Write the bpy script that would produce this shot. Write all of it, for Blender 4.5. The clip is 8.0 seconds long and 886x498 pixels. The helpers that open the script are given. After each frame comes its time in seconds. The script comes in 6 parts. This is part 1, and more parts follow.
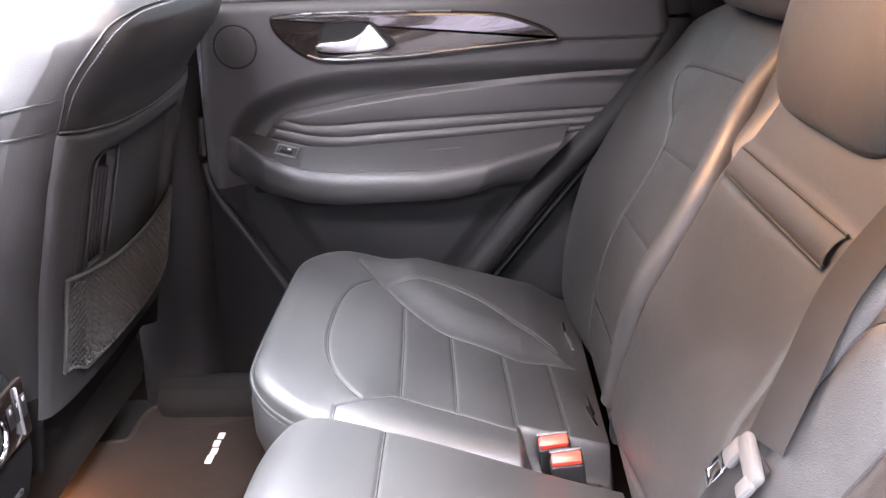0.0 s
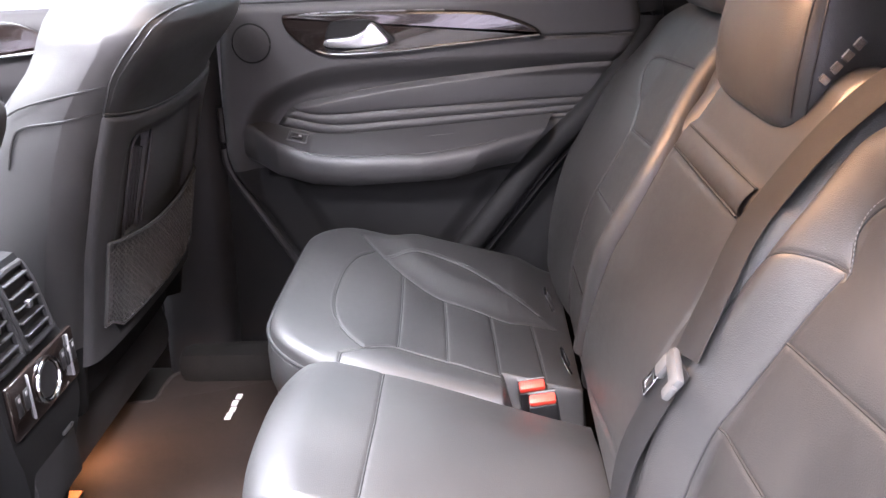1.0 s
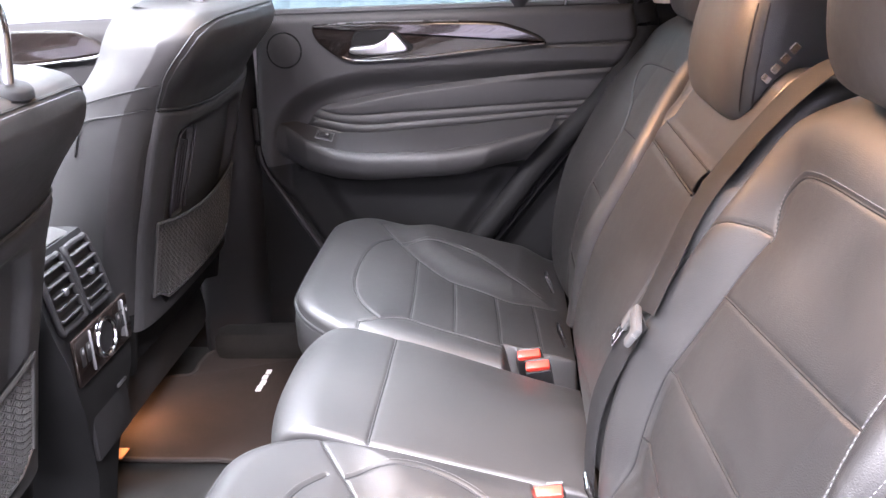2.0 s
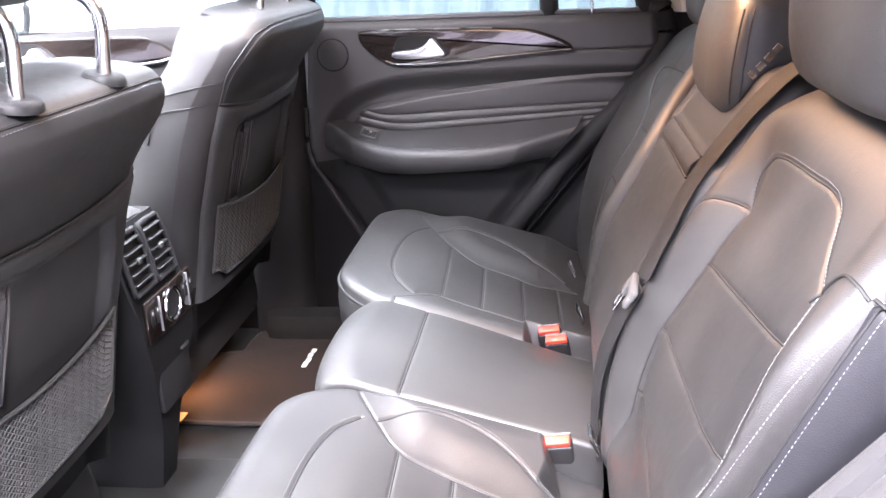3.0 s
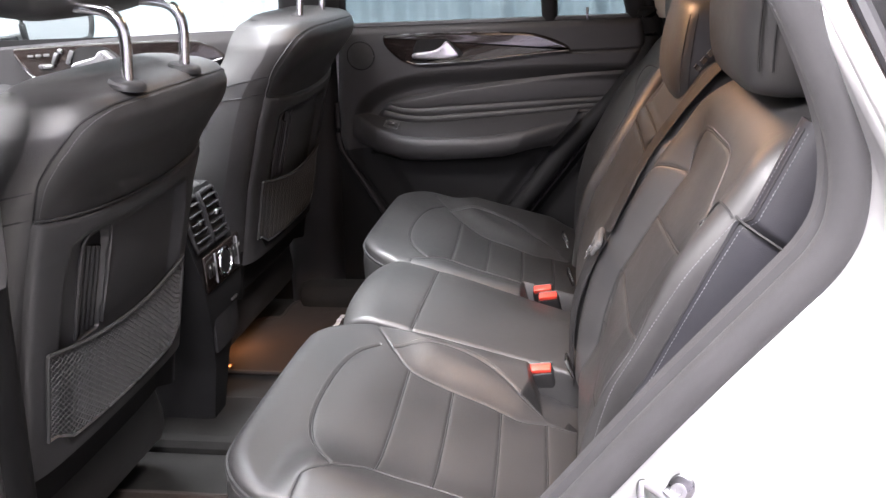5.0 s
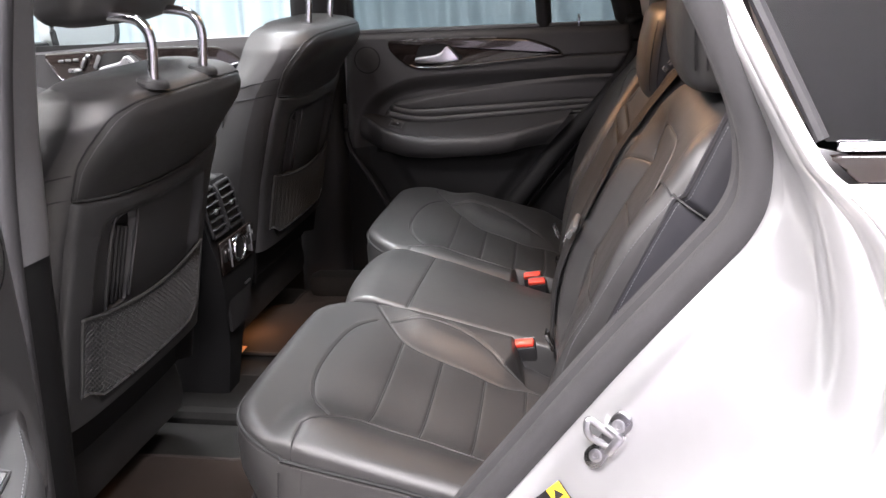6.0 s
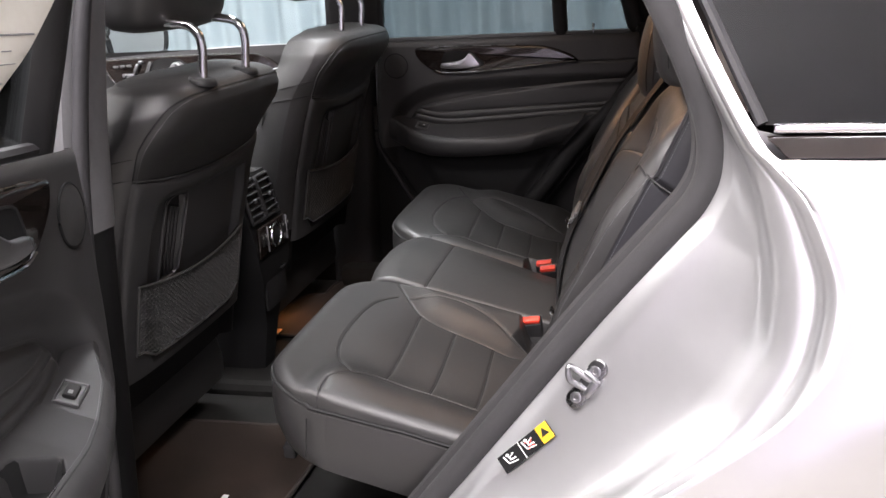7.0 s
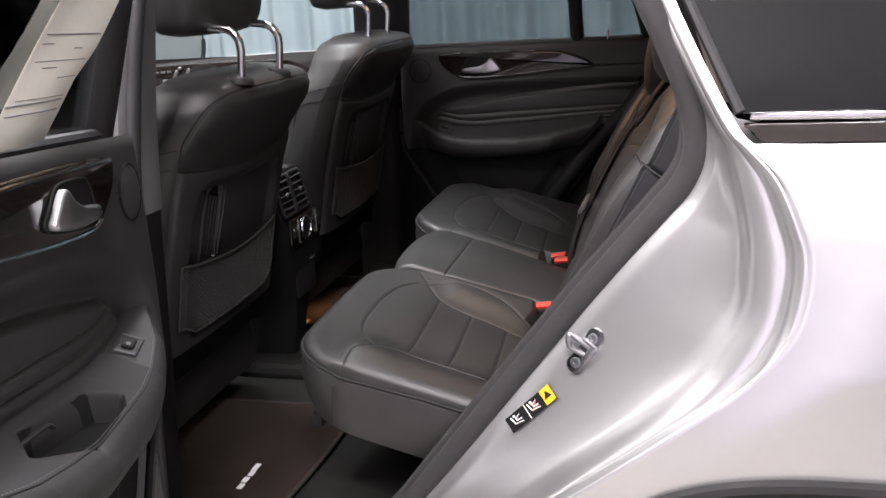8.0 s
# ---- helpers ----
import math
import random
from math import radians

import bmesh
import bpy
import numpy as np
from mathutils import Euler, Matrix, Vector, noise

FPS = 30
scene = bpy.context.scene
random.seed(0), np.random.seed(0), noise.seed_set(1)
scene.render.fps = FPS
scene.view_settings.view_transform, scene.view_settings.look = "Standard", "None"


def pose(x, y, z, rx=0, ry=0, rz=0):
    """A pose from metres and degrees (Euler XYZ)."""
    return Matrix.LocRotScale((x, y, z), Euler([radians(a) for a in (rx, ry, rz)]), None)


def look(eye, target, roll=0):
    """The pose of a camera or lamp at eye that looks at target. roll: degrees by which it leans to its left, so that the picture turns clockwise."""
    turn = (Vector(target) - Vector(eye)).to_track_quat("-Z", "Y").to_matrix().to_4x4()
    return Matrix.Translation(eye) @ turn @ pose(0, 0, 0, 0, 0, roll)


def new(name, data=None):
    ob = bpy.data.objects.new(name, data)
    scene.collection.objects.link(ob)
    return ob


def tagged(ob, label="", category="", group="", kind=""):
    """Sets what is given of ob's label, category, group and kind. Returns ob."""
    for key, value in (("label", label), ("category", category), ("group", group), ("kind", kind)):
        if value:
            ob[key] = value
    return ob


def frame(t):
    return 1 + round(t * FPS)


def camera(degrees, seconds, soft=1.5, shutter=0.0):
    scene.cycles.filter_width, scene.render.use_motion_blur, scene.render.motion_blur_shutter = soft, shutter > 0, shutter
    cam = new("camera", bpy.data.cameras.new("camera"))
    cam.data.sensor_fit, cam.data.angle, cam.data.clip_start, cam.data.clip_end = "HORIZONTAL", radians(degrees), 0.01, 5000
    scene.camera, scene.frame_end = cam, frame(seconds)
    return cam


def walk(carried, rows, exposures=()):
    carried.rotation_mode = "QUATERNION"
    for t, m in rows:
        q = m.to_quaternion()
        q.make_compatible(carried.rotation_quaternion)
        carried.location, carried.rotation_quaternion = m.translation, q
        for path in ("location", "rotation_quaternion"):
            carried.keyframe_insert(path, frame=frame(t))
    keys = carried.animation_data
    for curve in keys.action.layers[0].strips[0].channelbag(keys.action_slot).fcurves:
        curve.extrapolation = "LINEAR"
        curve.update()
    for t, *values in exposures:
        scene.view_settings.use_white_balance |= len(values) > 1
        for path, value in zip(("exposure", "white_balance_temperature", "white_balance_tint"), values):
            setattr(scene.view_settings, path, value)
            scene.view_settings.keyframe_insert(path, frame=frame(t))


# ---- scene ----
cam = camera(53.8, 8.0)
PATH = [
    (0, (0.028, -0.778, 1.39), (-0.04, 1.088, 0.672), -1.9),
    (0.5, (0.04, -0.866, 1.397), (-0.029, 1.0, 0.68), -2.1),
    (1, (0.058, -0.945, 1.401), (-0.031, 0.921, 0.688), -2.3),
    (1.5, (0.078, -1.026, 1.408), (-0.033, 0.844, 0.708), -2.3),
    (3, (0.142, -1.267, 1.414), (-0.118, 0.605, 0.759), -2.6),
    (3.5, (0.162, -1.328, 1.414), (-0.127, 0.544, 0.772), -2.7),
    (4, (0.173, -1.397, 1.417), (-0.129, 0.474, 0.779), -2.8),
    (4.5, (0.191, -1.472, 1.422), (-0.123, 0.398, 0.784), -2.8),
    (6, (0.288, -1.692, 1.435), (-0.075, 0.175, 0.815), -3.0),
    (6.5, (0.328, -1.77, 1.436), (-0.076, 0.092, 0.83), -3.1),
    (7, (0.363, -1.861, 1.434), (-0.082, -0.003, 0.843), -3.2),
    (7.5, (0.391, -1.933, 1.428), (-0.094, -0.081, 0.851), -3.4),
    (8, (0.415, -1.989, 1.425), (-0.094, -0.139, 0.862), -3.5),
]
EXPOSURES = [(0.0, 2.58, 6250, 18), (0.5, 2.51, 6250, 18), (1.0, 2.30, 6200, 18), (1.5, 2.14, 6150, 18), (3.0, 2.40, 6200, 18), (3.5, 2.24, 6250, 18),
             (4.0, 1.90, 6350, 16), (4.5, 1.52, 6400, 15), (6.0, 0.74, 6600, 14), (6.5, 0.46, 6600, 14), (7.0, 0.10, 6700, 14), (7.5, -0.16, 6700, 14), (8.0, -0.28, 6700, 14)]
walk(cam, [(t, look(eye, target, roll)) for t, eye, target, roll in PATH], EXPOSURES)

# ---- world and light ----
world = bpy.data.worlds.new("showroom_air")
world.use_nodes = True
scene.world = world
world.node_tree.nodes["Background"].inputs[0].default_value = (0.9, 0.95, 1.0, 1)
world.node_tree.nodes["Background"].inputs[1].default_value = 0.055


def area_lamp(name, m, sx, sy, watts, color):
    d = bpy.data.lights.new(name, "AREA")
    d.shape, d.size, d.size_y, d.energy, d.color = "RECTANGLE", sx, sy, watts, color
    ob = new(name, d)
    ob.matrix_world = m
    return ob


area_lamp("ceiling_panel_lamp", look((-1.2, -2.15, 3.35), (-1.2, -2.0, 0)), 2.8, 0.8, 300, (1.0, 0.97, 0.98))
area_lamp("ceiling_panel_lamp", look((0.15, -4.4, 3.35), (0.0, -0.4, 0.8)), 0.9, 0.7, 35, (0.97, 0.97, 1.0))
area_lamp("ceiling_panel_lamp", look((-0.70, 0.08, 3.35), (-0.68, 0.10, 0)), 1.0, 0.8, 200, (0.93, 0.97, 1.0))
area_lamp("ceiling_panel_lamp", look((-0.5, 3.0, 3.35), (-0.5, 2.8, 0)), 6.0, 1.6, 75, (0.90, 0.96, 1.0))
area_lamp("ceiling_panel_lamp", look((-4.2, 0.0, 3.35), (-4.0, 0, 0)), 1.6, 5.0, 90, (1.0, 1.0, 1.0))
area_lamp("ceiling_panel_lamp", look((0.80, -2.80, 3.35), (0.5, -2.0, 0)), 0.7, 0.5, 125, (1.0, 0.98, 1.0))
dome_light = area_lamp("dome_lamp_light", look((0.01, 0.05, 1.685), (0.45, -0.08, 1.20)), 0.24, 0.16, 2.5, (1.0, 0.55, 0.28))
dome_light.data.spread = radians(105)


# ---- materials ----
def nodes_of(name):
    m = bpy.data.materials.new(name)
    m.use_nodes = True
    nt = m.node_tree
    return m, nt, nt.nodes["Principled BSDF"]


def surface(name, c1, c2, rough=0.5, rough2=None, metal=0.0, scale=6.0, grain=0.0, grain_scale=600.0, grain_kind="NOISE",
            coat=0.0, coat_rough=0.05, spec=0.5, fine=0.0, sheen=0.0, wave=0.0):
    """A two-scale surface: broad mottling between two colours and gloss levels, with a fine relief."""
    m, nt, b = nodes_of(name)
    N, L = nt.nodes.new, nt.links.new
    co = N("ShaderNodeTexCoord")
    n1 = N("ShaderNodeTexNoise")
    n1.inputs["Scale"].default_value, n1.inputs["Detail"].default_value = scale, 6
    L(co.outputs["Object"], n1.inputs["Vector"])
    n2 = N("ShaderNodeTexNoise")
    n2.inputs["Scale"].default_value, n2.inputs["Detail"].default_value = scale * 14, 3
    L(co.outputs["Object"], n2.inputs["Vector"])
    add = N("ShaderNodeMath")
    add.operation = "MULTIPLY_ADD"
    L(n2.outputs["Fac"], add.inputs[0])
    add.inputs[1].default_value = 0.5
    L(n1.outputs["Fac"], add.inputs[2])
    ramp = N("ShaderNodeMapRange")
    ramp.inputs[1].default_value, ramp.inputs[2].default_value = 0.5, 1.0
    L(add.outputs[0], ramp.inputs[0])
    mix = N("ShaderNodeMix")
    mix.data_type = "RGBA"
    mix.inputs[6].default_value, mix.inputs[7].default_value = (*c1, 1), (*c2, 1)
    L(ramp.outputs[0], mix.inputs[0])
    L(mix.outputs[2], b.inputs["Base Color"])
    rr = N("ShaderNodeMapRange")
    rr.inputs[3].default_value, rr.inputs[4].default_value = rough, rough if rough2 is None else rough2
    L(ramp.outputs[0], rr.inputs[0])
    L(rr.outputs[0], b.inputs["Roughness"])
    b.inputs["Metallic"].default_value = metal
    b.inputs["Specular IOR Level"].default_value = spec
    b.inputs["Coat Weight"].default_value, b.inputs["Coat Roughness"].default_value = coat, coat_rough
    b.inputs["Sheen Weight"].default_value = sheen
    if grain:
        if grain_kind == "LEATHER":
            g = N("ShaderNodeTexVoronoi")
            g.feature = "DISTANCE_TO_EDGE"
            g.inputs["Scale"].default_value = grain_scale
            out = g.outputs["Distance"]
        else:
            g = N("ShaderNodeTexNoise")
            g.inputs["Scale"].default_value, g.inputs["Detail"].default_value = grain_scale, 4
            out = g.outputs["Fac"]
        L(co.outputs["Object"], g.inputs["Vector"])
        bump = N("ShaderNodeBump")
        bump.inputs["Strength"].default_value, bump.inputs["Distance"].default_value = grain, 0.0006
        L(out, bump.inputs["Height"])
        b2 = N("ShaderNodeBump")
        b2.inputs["Strength"].default_value, b2.inputs["Distance"].default_value = wave, 0.004
        L(n1.outputs["Fac"], b2.inputs["Height"])
        L(bump.outputs[0], b2.inputs["Normal"])
        L(b2.outputs[0], b.inputs["Normal"])
    return m


LEATHER = surface("black_leather", (0.017, 0.0165, 0.017), (0.026, 0.025, 0.025), 0.39, 0.51, scale=7, spec=0.66, grain=0.50, grain_scale=480, grain_kind="LEATHER", wave=0.28)
# same leather, darker and bluer: the upright side's shade is in the colour
LEATHER_SHADED = surface("shaded_black_leather", (0.011, 0.011, 0.014), (0.016, 0.0155, 0.019), 0.40, 0.50, scale=8, spec=0.35, grain=0.35, grain_scale=480, grain_kind="LEATHER", wave=0.16)
SOFT = surface("soft_touch_trim", (0.019, 0.0185, 0.0195), (0.026, 0.025, 0.026), 0.52, 0.62, scale=12, grain=0.35, grain_scale=900, wave=0.02)
DARK = surface("deep_black_plastic", (0.009, 0.009, 0.0095), (0.012, 0.012, 0.0125), 0.55, 0.65, scale=14, grain=0.3, grain_scale=900, spec=0.12)
HARD = surface("hard_black_plastic", (0.012, 0.012, 0.013), (0.018, 0.017, 0.018), 0.48, 0.60, scale=14, grain=0.3, grain_scale=1100, spec=0.3)
SHELL = surface("seat_shell_plastic", (0.026, 0.026, 0.027), (0.034, 0.033, 0.034), 0.42, 0.52, scale=10, grain=0.25, grain_scale=1200)
GLOSS = surface("piano_black_veneer", (0.006, 0.005, 0.005), (0.018, 0.012, 0.010), 0.10, 0.16, scale=5, coat=1.0, coat_rough=0.03)
CHROME = surface("chrome", (0.72, 0.72, 0.74), (0.80, 0.80, 0.82), 0.07, 0.13, metal=1.0, scale=20)
SATIN = surface("satin_silver", (0.55, 0.55, 0.57), (0.63, 0.63, 0.65), 0.26, 0.34, metal=1.0, scale=25)
STEEL = surface("zinc_plated_steel", (0.30, 0.30, 0.31), (0.40, 0.40, 0.42), 0.30, 0.42, metal=1.0, scale=60)
PAINT = surface("silver_paint", (0.60, 0.60, 0.61), (0.63, 0.63, 0.64), 0.30, 0.32, metal=0.83, scale=4, grain=0.05, grain_scale=2500, coat=0.9, coat_rough=0.06)
SEALCLOTH = surface("flocked_door_seal", (0.019, 0.0185, 0.020), (0.029, 0.028, 0.030), 0.80, 0.9, scale=22, grain=1.0, grain_scale=1200, sheen=0.05)
RUBBER = surface("door_seal_rubber", (0.022, 0.022, 0.025), (0.036, 0.035, 0.038), 0.55, 0.70, scale=18, grain=0.5, grain_scale=900)
CARPET = surface("floor_carpet", (0.013, 0.013, 0.0125), (0.020, 0.0195, 0.019), 0.9, 0.95, scale=16, grain=1.0, grain_scale=700, spec=0.1)
MAT = surface("velour_mat", (0.018, 0.0125, 0.010), (0.028, 0.019, 0.015), 0.9, 0.95, scale=10, grain=1.0, grain_scale=800, sheen=0.05, spec=0.1)
BINDING = surface("mat_binding", (0.020, 0.015, 0.013), (0.028, 0.021, 0.018), 0.8, scale=30)
WEB = surface("belt_webbing", (0.010, 0.010, 0.011), (0.016, 0.016, 0.017), 0.60, 0.70, scale=40, grain=0.8, grain_scale=1400, spec=0.25)
NET = surface("pocket_net_cord", (0.029, 0.029, 0.0285), (0.043, 0.0425, 0.042), 0.60, scale=60)
SEAM = surface("black_seam_cord", (0.006, 0.006, 0.0065), (0.010, 0.010, 0.0105), 0.7, scale=40)
DARKCHROME = surface("dark_chrome", (0.16, 0.16, 0.165), (0.20, 0.20, 0.205), 0.24, 0.32, metal=1.0, scale=25)
THREAD = surface("black_thread", (0.075, 0.073, 0.073), (0.10, 0.098, 0.098), 0.6, scale=60)
STITCH = surface("grey_stitching", (0.13, 0.13, 0.14), (0.19, 0.19, 0.20), 0.6, scale=60)
RED = surface("red_release_button", (0.55, 0.035, 0.02), (0.62, 0.05, 0.03), 0.35, scale=30)
ORANGE = surface("orange_tag", (0.75, 0.26, 0.06), (0.82, 0.31, 0.08), 0.5, scale=30)
BEIGE = surface("light_beige_trim", (0.46, 0.41, 0.36), (0.52, 0.47, 0.41), 0.75, scale=14, grain=0.4, grain_scale=900)
GREYPLASTIC = surface("grey_belt_plastic", (0.06, 0.06, 0.062), (0.08, 0.08, 0.082), 0.5, 0.6, scale=20, grain=0.2, grain_scale=900)
GREYTRIM = surface("grey_pillar_trim", (0.11, 0.11, 0.115), (0.14, 0.14, 0.145), 0.55, 0.65, scale=14, grain=0.3, grain_scale=1000)
SPEAKER = surface("speaker_mesh", (0.012, 0.012, 0.012), (0.024, 0.023, 0.024), 0.6, scale=40, grain=1.0, grain_scale=1500)
PAPER = surface("printed_paper", (0.74, 0.70, 0.62), (0.80, 0.77, 0.70), 0.8, scale=8)
INK = surface("grey_print", (0.20, 0.20, 0.20), (0.30, 0.30, 0.30), 0.8, scale=20)
BLACK = surface("black_label", (0.012, 0.012, 0.012), (0.02, 0.02, 0.02), 0.35, scale=30)
YELLOW = surface("yellow_label", (0.70, 0.40, 0.02), (0.76, 0.45, 0.03), 0.4, scale=30)
WHITE = surface("white_print", (0.75, 0.75, 0.74), (0.8, 0.8, 0.79), 0.5, scale=30)
WALL = surface("white_wall_paint", (0.72, 0.75, 0.78), (0.78, 0.80, 0.82), 0.7, 0.8, scale=2, grain=0.2, grain_scale=200)
CURTAIN = surface("pale_blue_curtain", (0.38, 0.44, 0.48), (0.47, 0.53, 0.57), 0.7, 0.8, scale=3, grain=0.3, grain_scale=500)
DRAPE = surface("grey_drape", (0.58, 0.54, 0.64), (0.68, 0.64, 0.74), 0.8, 0.9, scale=3, grain=0.3, grain_scale=500)
FLOORING = surface("showroom_floor_tile", (0.24, 0.225, 0.20), (0.30, 0.28, 0.25), 0.22, 0.32, scale=3, grain=0.1, grain_scale=300)
TYRE = surface("tyre_rubber", (0.018, 0.018, 0.018), (0.028, 0.028, 0.028), 0.75, scale=20, grain=0.6, grain_scale=500)
ALLOY = surface("alloy_wheel", (0.42, 0.42, 0.44), (0.5, 0.5, 0.52), 0.25, metal=1.0, scale=15)


def glass(name, tint, gloss=1.0):
    """A thin pane: tinted see-through film with Fresnel gloss."""
    m = bpy.data.materials.new(name)
    m.use_nodes = True
    nt = m.node_tree
    nt.nodes.remove(nt.nodes["Principled BSDF"])
    N, L = nt.nodes.new, nt.links.new
    tr, gl, mx, fr = N("ShaderNodeBsdfTransparent"), N("ShaderNodeBsdfGlossy"), N("ShaderNodeMixShader"), N("ShaderNodeFresnel")
    tr.inputs[0].default_value = (*tint, 1)
    gl.inputs["Roughness"].default_value = 0.02
    fr.inputs[0].default_value = 1.45 * gloss
    L(fr.outputs[0], mx.inputs[0])
    L(tr.outputs[0], mx.inputs[1])
    L(gl.outputs[0], mx.inputs[2])
    L(mx.outputs[0], nt.nodes["Material Output"].inputs["Surface"])
    return m


GLASS = glass("window_glass", (0.86, 0.90, 0.90))
REARGLASS = glass("grey_window_glass", (0.42, 0.46, 0.47))
TINT = glass("privacy_glass", (0.06, 0.06, 0.068), 1.5)
MIRROR = surface("mirror_glass", (0.85, 0.87, 0.88), (0.88, 0.9, 0.9), 0.02, metal=1.0, scale=10)


def lamp_face(name, color, strength):
    m, nt, b = nodes_of(name)
    b.inputs["Emission Color"].default_value, b.inputs["Emission Strength"].default_value = (*color, 1), strength
    b.inputs["Base Color"].default_value = (0.8, 0.8, 0.8, 1)
    return m


PANEL_GLOW = lamp_face("ceiling_light_diffuser", (1.0, 0.98, 0.96), 4.0)
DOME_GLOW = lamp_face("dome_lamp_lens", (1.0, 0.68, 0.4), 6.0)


# ---- building helpers ----
def thing(name, m=None, label="", category="", group="", kind=""):
    ob = new(name)
    ob.empty_display_size = 0.1
    if m is not None:
        ob.matrix_world = m
    return tagged(ob, label, category, group, kind)


def mk(name, geo, material, parent=None, label="", smooth=True, category="", group="", kind="", sharp=40):
    """One mesh object out of (vertices, faces)."""
    v, f = geo
    me = bpy.data.meshes.new(name)
    me.from_pydata([tuple(map(float, p)) for p in v], [], [tuple(map(int, q)) for q in f])
    bm = bmesh.new()
    bm.from_mesh(me)
    bmesh.ops.recalc_face_normals(bm, faces=bm.faces)
    lim = radians(sharp)
    for fa in bm.faces:
        fa.smooth = smooth
    if smooth:
        for e in bm.edges:
            if len(e.link_faces) == 2 and e.calc_face_angle(0) > lim:
                e.smooth = False
    bm.to_mesh(me)
    bm.free()
    me.materials.append(material)
    ob = new(name, me)
    if parent is not None:
        ob.parent = parent
    return tagged(ob, label, category, group, kind)


def join(*geos):
    v, f = [], []
    for gv, gf in geos:
        o = len(v)
        v += [tuple(p) for p in gv]
        f += [tuple(i + o for i in q) for q in gf]
    return v, f


def moved(geo, m):
    return [tuple(m @ Vector(p)) for p in geo[0]], geo[1]


def grid_faces(na, nb, off=0):
    i = np.arange(na - 1)[:, None] * nb + np.arange(nb - 1)[None, :] + off
    return np.stack([i, i + 1, i + nb + 1, i + nb], -1).reshape(-1, 4).tolist()


def curve(pts, n=24, closed=False):
    """Points of a smooth (Catmull-Rom) curve through pts, n a span."""
    P = [np.array(p, float) for p in pts]
    m = len(P)
    if closed:
        Q = [P[-1]] + P + [P[0], P[1]]
        spans = m
    else:
        Q = [2 * P[0] - P[1]] + P + [2 * P[-1] - P[-2]]
        spans = m - 1
    out = []
    for i in range(spans):
        a, b, c, d = Q[i:i + 4]
        for t in np.linspace(0, 1, n, endpoint=False):
            out.append(0.5 * (2 * b + (c - a) * t + (2 * a - 5 * b + 4 * c - d) * t * t + (3 * b - a - 3 * c + d) * t ** 3))
    if not closed:
        out.append(P[-1])
    return np.array(out)


def tube(pts, r, n=8, closed=False, flat=1.0, up=(0, 0, 1)):
    """A round (or flattened) tube along points; r may be a list."""
    P = np.array(pts, float)
    m = len(P)
    rs = np.full(m, r) if np.isscalar(r) else np.array(r)
    T = np.roll(P, -1, 0) - np.roll(P, 1, 0) if closed else np.gradient(P, axis=0)
    T /= np.linalg.norm(T, axis=1)[:, None] + 1e-12
    v, f = [], []
    u0 = np.array(up, float)
    for i in range(m):
        s = np.cross(T[i], u0)
        if np.linalg.norm(s) < 1e-3:
            s = np.cross(T[i], (1.0, 0.1, 0))
        s /= np.linalg.norm(s)
        w = np.cross(s, T[i])
        for k in range(n):
            a = 2 * math.pi * k / n
            v.append(P[i] + rs[i] * (math.cos(a) * s + flat * math.sin(a) * w))
    for i in range(m if closed else m - 1):
        j = (i + 1) % m
        for k in range(n):
            l = (k + 1) % n
            f.append((i * n + k, i * n + l, j * n + l, j * n + k))
    if not closed:
        f += [tuple(range(n)), tuple(range((m - 1) * n, m * n))]
    return v, f


def rbox(sx, sy, sz, r=0.004, c=(0, 0, 0), m=None, seg=2):
    """A box with rounded edges, centred on c."""
    bm = bmesh.new()
    bmesh.ops.create_cube(bm, size=1)
    for v in bm.verts:
        v.co = Vector((v.co.x * sx, v.co.y * sy, v.co.z * sz))
    r = min(r, 0.49 * min(sx, sy, sz))
    if r > 0:
        bmesh.ops.bevel(bm, geom=bm.edges[:], offset=r, segments=seg, profile=0.5, affect="EDGES")
    bm.verts.index_update()
    v = [tuple(x.co + Vector(c)) for x in bm.verts]
    f = [tuple(q.index for q in fa.verts) for fa in bm.faces]
    bm.free()
    return moved((v, f), m) if m is not None else (v, f)


def loft(rings, caps=True, closed=True):
    n = len(rings[0])
    v = [tuple(p) for r in rings for p in r]
    f = []
    for i in range(len(rings) - 1):
        for k in range(n if closed else n - 1):
            l = (k + 1) % n
            f.append((i * n + k, i * n + l, (i + 1) * n + l, (i + 1) * n + k))
    if caps:
        f += [tuple(range(n)), tuple(range((len(rings) - 1) * n, len(rings) * n))]
    return v, f


def slab(outline, place, thick, r=0.0, steps=3):
    """A flat plate: a closed 2D outline, place(u, v, h) -> xyz, with a rounded front rim of radius r."""
    O = np.array(outline, float)
    c = O.mean(0)
    T = np.roll(O, -1, 0) - np.roll(O, 1, 0)
    nrm = np.stack([T[:, 1], -T[:, 0]], 1)
    nrm /= np.linalg.norm(nrm, axis=1)[:, None] + 1e-12
    if np.sum((O - c) * nrm) < 0:
        nrm = -nrm
    rings = [[place(p[0], p[1], 0.0) for p in O]]
    if r > 0:
        for k in range(steps + 1):
            a = 0.5 * math.pi * k / steps
            q = O - nrm * r * (1 - math.cos(a))
            rings.append([place(p[0], p[1], thick - r + r * math.sin(a)) for p in q])
    else:
        rings.append([place(p[0], p[1], thick) for p in O])
    return loft(rings)


